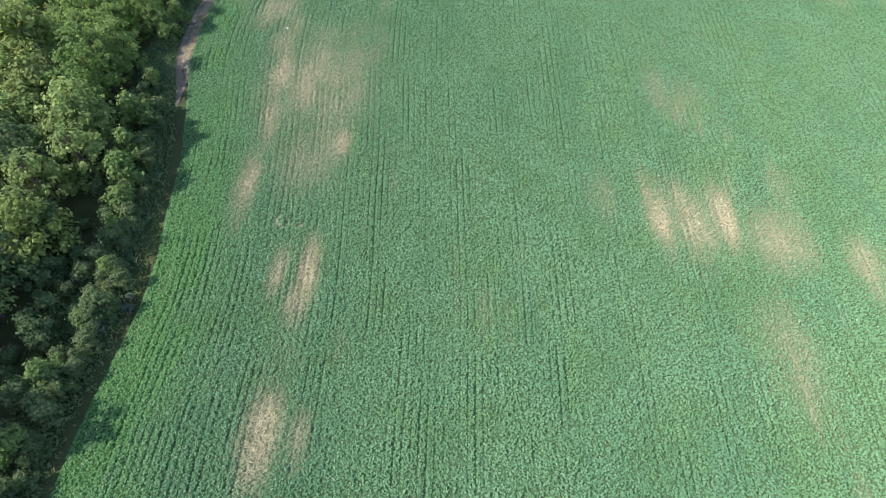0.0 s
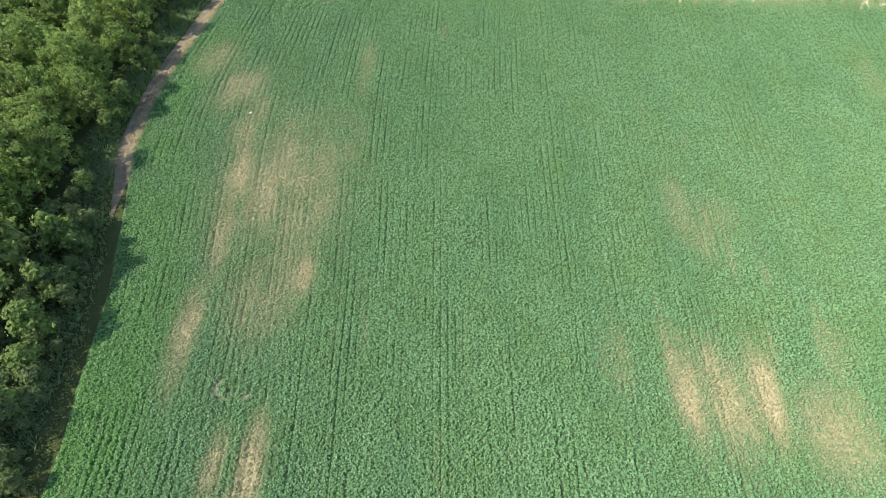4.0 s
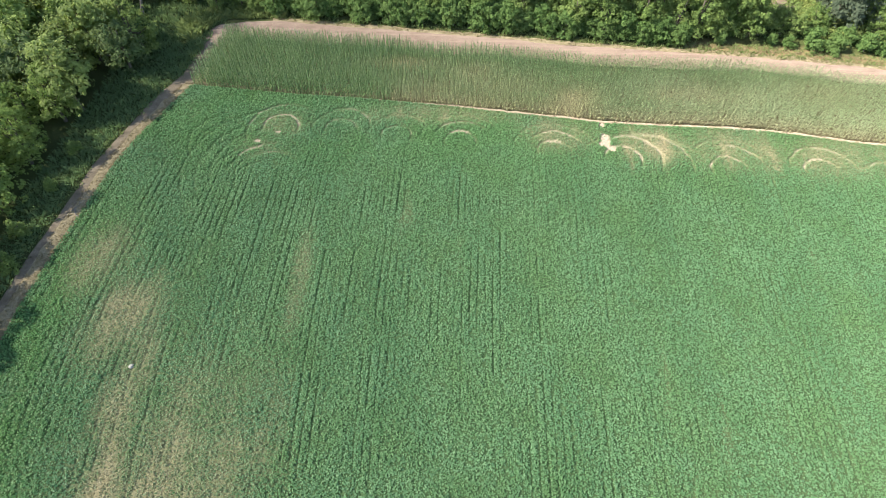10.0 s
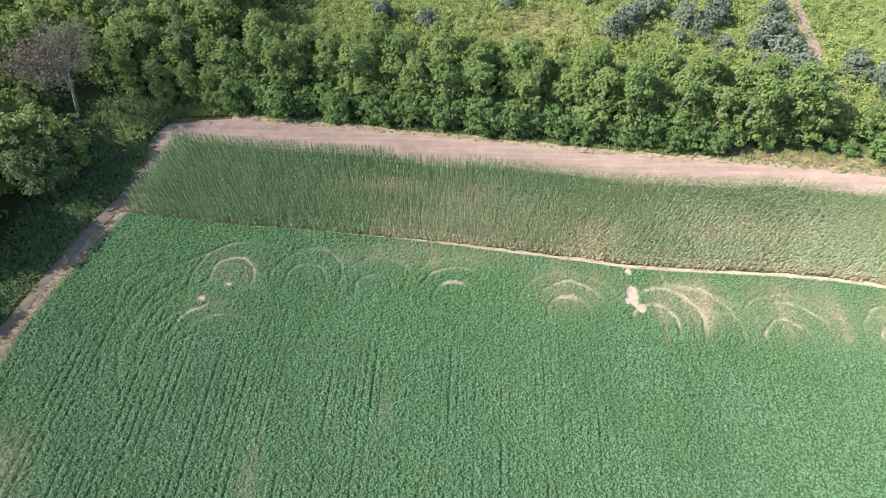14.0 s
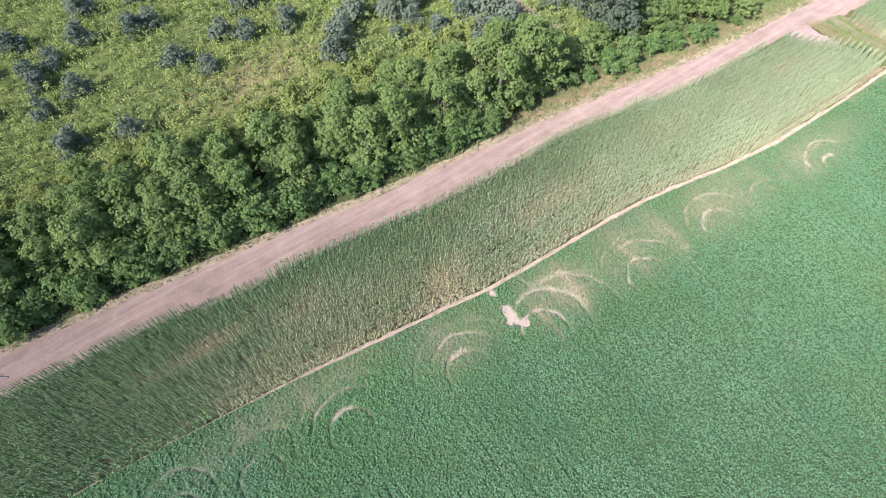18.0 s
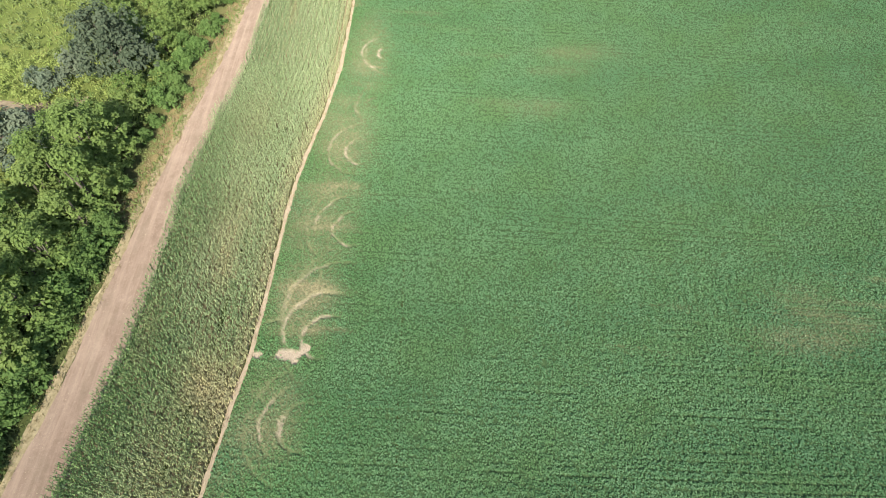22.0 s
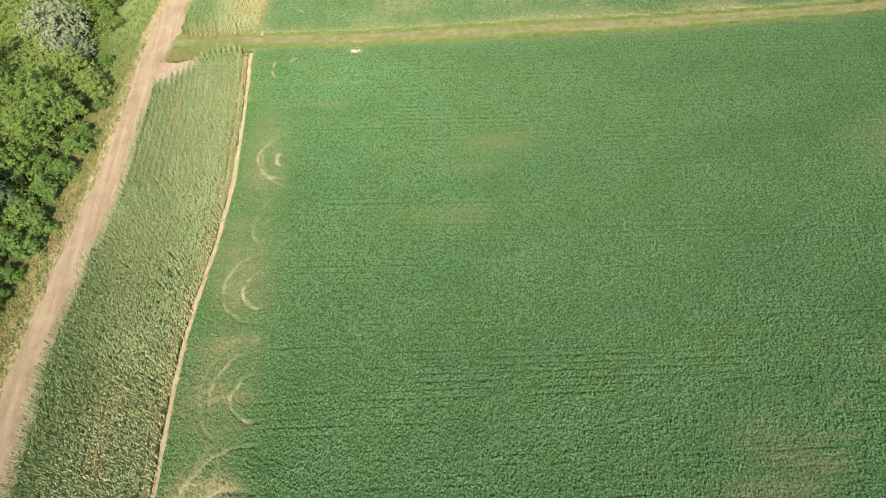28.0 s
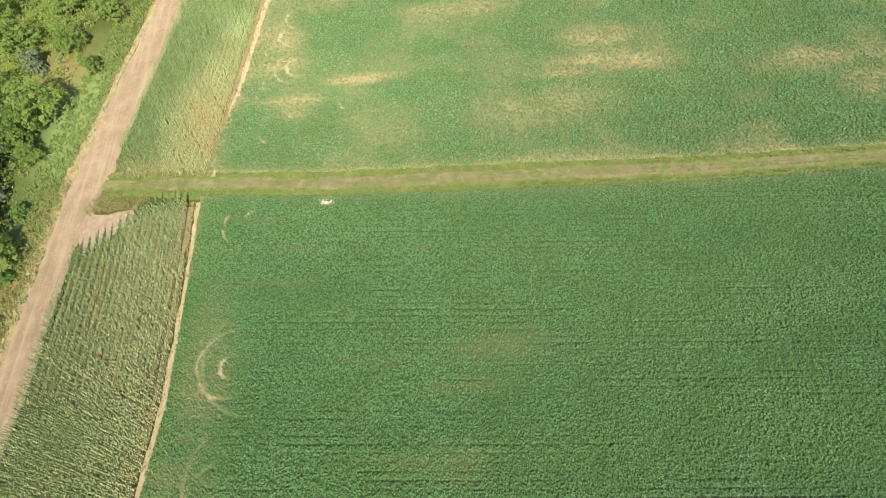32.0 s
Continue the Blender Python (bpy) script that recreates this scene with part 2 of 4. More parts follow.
# ---- small builders ----
def mesh_from(name, verts, faces, material, attrs=None, smooth=False):
    """A mesh from numpy arrays: n x 3 places and m x 3 or m x 4 corners; attrs: values per vertex."""
    me = bpy.data.meshes.new(name)
    verts, faces = np.asarray(verts, np.float32), np.asarray(faces, np.int32)
    n, k = faces.shape
    me.vertices.add(len(verts))
    me.vertices.foreach_set("co", verts.ravel())
    me.loops.add(n * k)
    me.loops.foreach_set("vertex_index", faces.ravel())
    me.polygons.add(n)
    me.polygons.foreach_set("loop_start", np.arange(0, n * k, k, dtype=np.int32))
    me.polygons.foreach_set("loop_total", np.full(n, k, np.int32))
    me.polygons.foreach_set("use_smooth", np.full(n, smooth))
    for key, values in (attrs or {}).items():
        a = me.attributes.new(key, "FLOAT", "POINT")
        a.data.foreach_set("value", np.asarray(values, np.float32))
    me.materials.append(material)
    me.update()
    me.validate()
    return me


def part(name, me, parent, label=""):
    """Links a mesh as one part under a thing or under a part."""
    ob = new(name, me)
    ob.parent = parent
    return tagged(ob, label=label)


def value_noise(x, y, size, seed):
    """Smooth noise from 0 to 1 over arrays of places, with features of that size in metres."""
    r = np.random.default_rng(seed).random((257, 257))
    u, v = x / size + 1000.3, y / size + 1000.7
    i, j = np.floor(u).astype(int), np.floor(v).astype(int)
    a, b = u - i, v - j
    a, b = a * a * (3 - 2 * a), b * b * (3 - 2 * b)
    i, j, i1, j1 = i % 257, j % 257, (i + 1) % 257, (j + 1) % 257
    return (r[i, j] * (1 - a) + r[i1, j] * a) * (1 - b) + (r[i, j1] * (1 - a) + r[i1, j1] * a) * b


def cloud(x, y, size, seed, octaves=3):
    total, weight = 0, 0
    for o in range(octaves):
        total, weight = total + value_noise(x, y, size / 2**o, seed + o) * 0.55**o, weight + 0.55**o
    return total / weight


def step(x, a, b):
    t = np.clip((x - a) / (b - a), 0, 1)
    return t * t * (3 - 2 * t)


def inside(x, y, poly):
    """Whether places lie in a polygon."""
    r = np.zeros(x.shape, bool)
    for (x0, y0), (x1, y1) in zip(poly, poly[1:] + poly[:1]):
        c = ((y0 > y) != (y1 > y)) & (x < (x1 - x0) * (y - y0) / (y1 - y0 + 1e-12) + x0)
        r ^= c
    return r


def off_line(x, y, line):
    """The distance of places from a polyline."""
    best = np.full(x.shape, 1e9)
    for (x0, y0), (x1, y1) in zip(line, line[1:]):
        dx, dy = x1 - x0, y1 - y0
        s = np.clip(((x - x0) * dx + (y - y0) * dy) / (dx * dx + dy * dy), 0, 1)
        best = np.minimum(best, np.hypot(x - x0 - s * dx, y - y0 - s * dy))
    return best


# ---- plan ----
WEST_EDGE = [(-38.3, -95), (-38.0, -62), (-37.8, -52), (-37.2, -46), (-36.6, -40), (-36.8, -34), (-37.6, -28), (-38.6, -19), (-40.5, -10), (-42.2, -3), (-43.3, 2), (-44.0, 9), (-44.1, 16), (-43.4, 23), (-42.6, 29), (-41.5, 37), (-40.2, 42), (-36.3, 52.2)]
NORTH_EDGE = [(-36.3, 52.2), (-21.4, 50.4), (-14.0, 49.9), (-2.5, 48.8), (9.4, 47.3), (15.0, 46.5), (20.6, 45.6), (28.0, 45.1), (35.5, 44.8), (41.7, 44.3), (46.7, 43.5), (53.8, 42.1), (62.5, 40.95), (76.5, 40.5), (86.4, 40.4)]
ROAD_N = [(-37.4, 61.0), (-37.5, 64.6), (-36.2, 67.2), (-32.5, 68.4), (-28.0, 68.6), (-8.0, 66.4), (10.0, 64.3), (16.5, 63.2), (29.0, 62.0), (36.5, 61.4), (44.5, 60.6), (54.5, 59.4), (63.0, 58.1), (68.0, 57.4), (75.6, 56.8), (85.0, 56.4), (95.0, 55.5), (102.0, 54.6), (111.4, 53.5), (128.6, 50.7), (190.0, 40.0)]
ROAD_S = [(-34.7, 61.0), (-34.3, 62.6), (-33.2, 63.7), (-31.4, 63.6), (-15.6, 62.0), (2.0, 59.9), (13.4, 59.0), (21.0, 57.6), (30.0, 57.4), (40.8, 56.9), (50.0, 56.0), (60.0, 54.2), (70.0, 53.8), (81.5, 53.2), (92.2, 51.2), (104.0, 49.8), (125.0, 47.0), (190.0, 36.5)]
PATH_W = [(-37.2, 62.0), (-38.3, 54.4), (-40.6, 49.5), (-42.6, 42.0), (-44.2, 36.0), (-45.0, 28.0), (-45.9, 22.4), (-46.3, 16.0), (-46.2, 9.0), (-45.6, 2.0), (-44.0, -3.0), (-42.0, -10.0), (-39.9, -19.0), (-38.2, -28.0), (-37.4, -34.0), (-37.2, -40.0), (-37.8, -46.0), (-38.4, -52.0), (-38.7, -62.0), (-39.0, -95)]
PATH_E = [(-34.5, 62.0), (-34.9, 58.5), (-36.2, 52.6)] + [(x - 0.1, y) for x, y in WEST_EDGE[-2::-1]]
MAIZE_W = [(-36.0, 51.9), (-34.7, 58.0), (-33.6, 63.8)]
TRACK_W = [(89.1, 52.5), (87.5, 40.1), (85.4, 25.3), (83.5, 3.1), (81.7, -19.1), (80.6, -47.2), (79.0, -95)]
TRACK_E = [(92.0, 51.6), (91.0, 40.0), (89.1, 25.2), (87.4, 2.4), (85.4, -20.5), (84.0, -49.2), (82.4, -95)]
FAR_EDGE = [(90.2, 39.0), (107.0, 36.7), (124.7, 34.2), (190.0, 25.0)]
FIELD = WEST_EDGE + [(x, y - 0.22 * (x > -8) - 0.24 * (x > 8)) for x, y in NORTH_EDGE[1:]] + TRACK_W[1:]
FAR_FIELD = TRACK_E[1:][::-1] + [(x, y - 0.4) for x, y in FAR_EDGE[1:]] + [(190.0, -95)]
MAIZE_ONE = MAIZE_W + [(x, y + 0.1) for x, y in ROAD_S[3:12]] + [(80.6, 52.7), (81.6, 50.4), (83.0, 48.7), (84.9, 47.0), (86.0, 45.2), (86.2, 40.9)] + [(x, y + 0.05 - 0.45 * (x < -5)) for x, y in NORTH_EDGE[-2:0:-1]]
MAIZE_TWO = [(90.6, 39.6), (91.6, 50.4)] + [(x, y - 0.3) for x, y in ROAD_S[15:]] + [(190.0, 25.6), (124.7, 34.8), (107.0, 37.3)]

# dry places of the crop: x, y, half width, half length, strength
DRY = [(-38, 22, 3, 4, 0.62), (-33, 15, 3.5, 5, 0.68), (-30, 8, 2.2, 6, 0.7), (-29.3, -2, 1.6, 7, 0.85), (-29, -11, 1.6, 6, 0.6), (-29.6, -23, 1.3, 6, 0.7), (-24, -3, 7, 12, 0.55), (-18.8, -5, 1.2, 6, 0.55), (-19.5, -17, 1.2, 3, 0.65),
       (-23, -18, 4, 7, 0.45), (-26, 4, 4, 5, 0.36), (-23.8, -36, 0.9, 3, 0.7), (-20.6, -36.5, 1.0, 4.5, 0.95), (-21.3, -40, 1.1, 2.5, 0.95), (-22.3, -52.5, 1.6, 4, 1.05), (-19, -53, 1, 2.5, 0.5), (-21.5, -45, 1.5, 3, 0.2),
       (16.5, -29.5, 1.5, 5, 0.75), (23, -29, 1.3, 4.5, 0.95), (19.5, -30, 3.5, 5, 0.66), (27.5, -33, 3, 4, 0.6), (10.6, -26, 1.5, 4, 0.3), (24, -46, 2.5, 6, 0.35), (35, -37, 2, 4, 0.45), (21, -8, 1.5, 5, 0.34), (22.5, -12, 1.2, 3, 0.3)]
DRY += [(-16, 20, 1.0, 6, 0.4), (64, 8, 2, 5, 0.28), (53.2, 15, 1.6, 5, 0.26), (60.5, 11, 1.2, 4, 0.2), (24.3, -9.5, 3, 4, 0.2), (55, -42, 5, 6, 0.36), (26, 41, 4.5, 3.2, 0.68), (37, 40.5, 7, 4, 0.46), (50, 39, 8, 3.6, 0.46),
        (65, 37.2, 8, 3, 0.38), (0, 46.5, 10, 2, 0.4), (14, 43, 5, 3.4, 0.42), (-22, 44, 3.0, 2.5, 0.35), (-24, 40, 3, 2, 0.2)]
DRY_FAR = [(104, -14, 2.4, 9, 0.7), (97, -6, 3.5, 8, 0.42), (110, -15, 2, 5, 0.36), (101, -41, 2.4, 8, 0.52), (95, -49, 3, 5, 0.4), (105.5, 20, 1.0, 5, 0.5), (102, 29, 2.5, 3, 0.55), (109.4, 31, 3, 4, 0.6), (116, 31, 4, 3, 0.5), (120, 5, 2, 8, 0.3)]
# turning marks of machines: centre, radius, first and last angle, half width, strength
ARCS = [(-22.3, 43.7, 2.35, 0, 175, 0.2, 1.0), (-21.8, 43.2, 4.8, 85, 178, 0.2, 0.8), (-22.5, 35.5, 4.8, 110, 150, 0.22, 0.9), (-22.5, 35.2, 3.6, 70, 110, 0.15, 0.6), (-14.3, 43.2, 2.1, 20, 170, 0.13, 0.6), (-14.3, 43.6, 3.8, 20, 88, 0.14, 0.7),
        (-7.0, 42.0, 2.0, 0, 165, 0.13, 0.55), (1.3, 41.2, 2.0, 0, 180, 0.12, 0.5), (1.3, 41.2, 1.95, 55, 120, 0.3, 1.0), (1.5, 41.2, 3.8, 65, 130, 0.2, 0.9), (13.3, 39.4, 2.1, 5, 165, 0.1, 0.4), (13.3, 39.4, 2.0, 55, 112, 0.32, 1.0),
        (13.6, 39.6, 3.7, 50, 112, 0.18, 0.9), (22.0, 38.2, 2.4, -5, 150, 0.22, 1.0), (23.0, 38.6, 4.0, 5, 115, 0.18, 0.8)]
ARCS += [(25.0, 37.5, 5.5, 15, 85, 0.16, 0.6), (35.0, 36.6, 2.3, 25, 172, 0.2, 0.9), (35.5, 36.8, 4.2, 40, 82, 0.22, 0.8), (46.6, 36.5, 2.1, 40, 168, 0.2, 0.9), (47.0, 36.5, 4.2, 25, 140, 0.16, 0.6), (54.6, 33.0, 4.9, 70, 105, 0.18, 0.6),
         (55.0, 35.6, 0.9, 0, 190, 0.12, 0.5), (65.3, 34.5, 3.5, 25, 160, 0.18, 0.8), (64.9, 34.6, 1.2, 30, 145, 0.3, 0.9), (82.0, 33.4, 3.6, 60, 115, 0.22, 0.7), (82.6, 33.2, 1.5, 5, 60, 0.25, 0.8), (-24.2, -29.0, 1.1, 130, 260, 0.16, 1.0), (-23.0, -29.2, 0.9, 180, 330, 0.15, 0.9)]
# tracks pressed into the green crop where machines turned at the corner
ARCS += [(-28.7, 40.2, 3.8, 63, 144, 0.1, 0.0), (-26.4, 36.6, 4.5, 78, 159, 0.1, 0.0), (-24.4, 34.7, 4.9, 75, 151, 0.1, 0.1), (-23.0, 34.0, 3.1, 75, 190, 0.1, 0.0), (-22.4, 35.2, 3.9, 65, 169, 0.1, 0.1), (-28.2, 40.9, 5.4, 128, 200, 0.1, 0.0),
         (-22.0, 36.0, 7.5, 110, 185, 0.1, 0.0), (-22.0, 36.0, 9.2, 115, 185, 0.1, 0.0), (-22.0, 36.0, 11.0, 120, 180, 0.1, 0.0), (-13.8, 42.6, 4.5, 56, 145, 0.1, 0.2), (-6.7, 41.9, 4.2, 60, 150, 0.1, 0.1), (24.0, 32.3, 10.5, 70, 102, 0.1, 0.5), (65.5, 31.6, 5.9, 61, 139, 0.1, 0.45),
         (1.4, 40.6, 5.6, 60, 140, 0.1, 0.0), (13.4, 39.0, 5.6, 50, 130, 0.1, 0.1), (35.6, 36.2, 5.8, 60, 120, 0.1, 0.2), (29.2, 45.3, 5.6, 208, 256, 0.1, 0.5)]
ARCS_FAR = [(101.0, 21.8, 1.6, 30, 140, 0.15, 0.8), (109.0, 28.5, 2.0, 20, 170, 0.25, 0.9), (108.8, 28.5, 3.6, 60, 150, 0.2, 0.7), (116.0, 29.5, 2.2, 30, 150, 0.3, 1.0), (104.0, 32.5, 2.0, 30, 160, 0.15, 0.6), (97.0, 31.5, 2.4, 20, 150, 0.14, 0.7), (100.5, 29.0, 1.4, 60, 200, 0.13, 0.6), (112.5, 32.0, 1.5, 10, 140, 0.16, 0.8), (106.0, 29.0, 4.6, 70, 130, 0.14, 0.6), (120.5, 28.5, 2.4, 30, 150, 0.2, 0.8), (94.5, 27.0, 1.6, 40, 150, 0.13, 0.5)]
# bare pale soil: x, y, half width, half length
BARE = [(20.2, 41.7, 0.65, 1.25), (20.3, 44.7, 0.32, 0.5), (20.9, 40.2, 0.4, 0.5), (19.6, 41.0, 0.3, 0.5), (-22.5, 42.6, 0.4, 0.3), (-24.8, 40.9, 0.4, 0.3), (84.2, 25.1, 0.22, 0.8)]


def even(line, n):
    p = np.array(line, float)
    s = np.r_[0, np.cumsum(np.hypot(*np.diff(p, axis=0).T))]
    q = np.linspace(0, s[-1], n)
    return np.c_[np.interp(q, s, p[:, 0]), np.interp(q, s, p[:, 1])]


def length(line):
    return np.hypot(*np.diff(np.array(line, float), axis=0).T).sum()


def ribbon(name, left, right, z, material, lift, label, category, step_m=0.7, across=8, seed=1, ragged=0.5):
    """A strip of ground between two lines, with ruts and ragged edges."""
    n = int(length(left) / step_m)
    a, b = even(left, n), even(right, n)
    k = np.linspace(0, 1, across + 1)
    pts = a[:, None] * (1 - k[:, None]) + b[:, None] * k[:, None]
    side = (b - a) / np.linalg.norm(b - a, axis=1, keepdims=True)
    for e, w in ((0, -1), (across, 1)):
        wob = (cloud(pts[:, e, 0], pts[:, e, 1], 2.4, seed + e, 4) - 0.5) * ragged
        pts[:, e] += side * wob[:, None]
    ruts = -0.05 * (np.exp(-(((k - 0.28) / 0.08) ** 2)) + np.exp(-(((k - 0.72) / 0.08) ** 2)))
    crown = lift * (1 - (2 * k - 1) ** 4)[None, :] + ruts + 0.05 * (value_noise(pts[..., 0], pts[..., 1], 0.9, seed + 3) - 0.3)
    zz = z + np.where(np.abs(2 * k - 1) < 0.999, crown, -0.01)
    v = np.concatenate([pts, np.broadcast_to(zz, pts.shape[:2])[..., None]], -1).reshape(-1, 3)
    i = (np.arange(n - 1)[:, None] * (across + 1) + np.arange(across)[None]).ravel()
    f = np.stack([i, i + 1, i + across + 2, i + across + 1], 1)
    ob = new(name, mesh_from(name, v, f, material, smooth=True))
    return tagged(ob, label, category, kind="structure")


# ---- ground, roads ----
def build_ground():
    xs = np.r_[-2500, -900, -350, -180, np.arange(-110, 200, 2.0), 260, 450, 900, 2500]
    ys = np.r_[-2500, -900, -350, -180, np.arange(-110, 170, 2.0), 230, 400, 900, 2500]
    X, Y = np.meshgrid(xs, ys)
    north = np.interp(X, *np.array(ROAD_N[3:]).T)
    meadow = step(Y - north, 10, 15) * step(X, -30, -15)
    meadow = np.maximum(meadow, step(X, 185, 200))
    lawn = np.exp(-((X - 98) / 9) ** 2 - ((Y - 58.5) / 3.0) ** 2) + np.exp(-((X - 108) / 8) ** 2 - ((Y - 57) / 3) ** 2) + 0.8 * np.exp(-((X - 84) / 4) ** 2 - ((Y - 59) / 2) ** 2)
    dry = step(2.6 - np.abs(Y - north - 1.2), 0, 1.5) * step(X, 34, 40) * step(90 - X, 0, 6)
    dry = np.maximum(dry, 0.8 * np.exp(-((X - 15) / 9) ** 2 - ((Y - 92) / 4) ** 2))
    dry = np.maximum(dry, 0.9 * np.exp(-((X - 113) / 5) ** 2 - ((Y - 62) / 3) ** 2))
    Z = -0.04 + 0 * X
    nx = len(xs)
    i = (np.arange(len(ys) - 1)[:, None] * nx + np.arange(nx - 1)[None]).ravel()
    f = np.stack([i, i + 1, i + nx + 1, i + nx], 1)
    v = np.stack([X.ravel(), Y.ravel(), Z.ravel()], 1)
    ob = new("ground", mesh_from("ground", v, f, GROUND, {"meadow": meadow.ravel(), "lawn": np.clip(lawn, 0, 1).ravel(), "dry": dry.ravel()}, smooth=True))
    tagged(ob, "green and brown grassy earth round the fields", "ground", kind="structure")


build_ground()
ribbon("road", ROAD_S, ROAD_N, 0.0, SOIL, 0.07, "pinkish bare dirt farm road beside the maize", "dirt road", 0.6, 10, 1, 1.1)
ribbon("road_verge", [(x, y - 0.1) for x, y in ROAD_N[4:]], [(x, y + 0.75 + 0.45 * math.sin(x * 0.31) ** 2) for x, y in ROAD_N[4:]], -0.012, STRAW_SOIL, 0.03, "tan rubble and dry grass along the dirt road", "verge", 0.5, 5, 61, 0.9)
ribbon("path", [q for q in PATH_E if q[1] > -9], [q for q in PATH_W if q[1] > -11], -0.01, PATH_SOIL, 0.04, "narrow brown dirt path along the wood", "dirt path", seed=11)
ribbon("field_track", [(x - 0.5, y) for x, y in TRACK_W], [(x + 0.5, y) for x, y in TRACK_E], 0.0, TRACK_GRASS, 0.05, "grassy yellow-green field track between the crops", "track", 0.7, 8, 21, 1.0)
ribbon("track_rut", [(a[0] * 0.72 + b[0] * 0.28, a[1] * 0.72 + b[1] * 0.28) for a, b in zip(TRACK_W, TRACK_E)], [(a[0] * 0.25 + b[0] * 0.75, a[1] * 0.25 + b[1] * 0.75) for a, b in zip(TRACK_W, TRACK_E)], 0.05, TRACK, 0.03, "worn tan middle of the field track", "track", 0.5, 6, 22, 1.0)
ribbon("field_edge", [(x, y - 0.26 * (x > -8) - 0.28 * (x > 8)) for x, y in NORTH_EDGE[1:]], [(x, y + 0.05) for x, y in NORTH_EDGE[1:]], 0.01, PALE, 0.05, "pale strip of straw and bare soil along the maize", "field edge", 0.3, 4, 31, 0.7)
ribbon("maize_soil", [(x, y + 0.15) for x, y in NORTH_EDGE[:-1]], [(-33.8, 63.0)] + [(x, y - 0.15) for x, y in ROAD_S[4:12]] + [(79.5, 52.8)], -0.012, MAIZE_SOIL, 0.015, "pale tan soil and litter between the maize rows", "soil", 0.8, 10, 34, 0.1)
ribbon("corner_maize_soil", [(76.5, 40.6), (85.9, 40.7)], [(79.5, 52.8), (85.6, 45.8)], -0.014, MAIZE_SOIL, 0.015, "pale tan soil and litter between the maize rows", "soil", 0.8, 8, 35, 0.1)
ribbon("far_maize_soil", [(x, y + 0.2) for x, y in FAR_EDGE], [(91.5, 50.2), (104.0, 49.4), (125.0, 46.6), (190.0, 36.2)], -0.012, MAIZE_SOIL, 0.015, "pale tan soil and litter between the maize rows", "soil", 1.0, 10, 36, 0.1)
ribbon("far_field_edge", [(x, y - 0.5) for x, y in FAR_EDGE], [(x, y + 0.3) for x, y in FAR_EDGE], 0.01, PALE, 0.05, "pale strip of straw and bare soil along the maize", "field edge", 0.3, 4, 32, 0.7)
ribbon("west_field_edge", [(x - 1.25 * (y > 0), y) for x, y in WEST_EDGE[9:]], [(x + 0.02 + 0.25 * (y > 0), y) for x, y in WEST_EDGE[9:]], 0.095, STRAW_SOIL, 0.04, "tan strip of dry straw between path and field", "field edge", 0.3, 4, 33, 1.1)
ribbon("side_path", [(-44.6, -2.2), (-46.2, -1.2), (-49.0, -1.6)], [(-45.0, 2.6), (-46.3, 0.6), (-49.0, -0.2)], 0.0, PATH_SOIL, 0.03, "worn dirt opening from the path into the wood", "dirt path", 0.4, 4, 52, 0.8)
ribbon("bare_pad", [(80.8, 52.4), (81.8, 50.6), (83.2, 48.9), (85.2, 47.2)], [(85.8, 54.2), (86.4, 52.6), (86.1, 50.3), (86.6, 47.8)], 0.0, PINK, 0.03, "pinkish bare soil patch at the corner of the maize", "bare ground", 0.4, 6, 51)
ribbon("meadow_path", [(54.2, 74.5), (54.3, 82), (55.8, 88), (56.7, 95), (57.5, 106), (59, 130)], [(58.0, 74.5), (56.8, 82), (57.9, 88), (58.8, 95), (59.8, 106), (61.3, 130)], 0.0, PATH_SOIL, 0.03, "worn brown footpath through the meadow", "footpath", seed=41)


# ---- forage crop ----
PITCH = 0.76  # from row to row


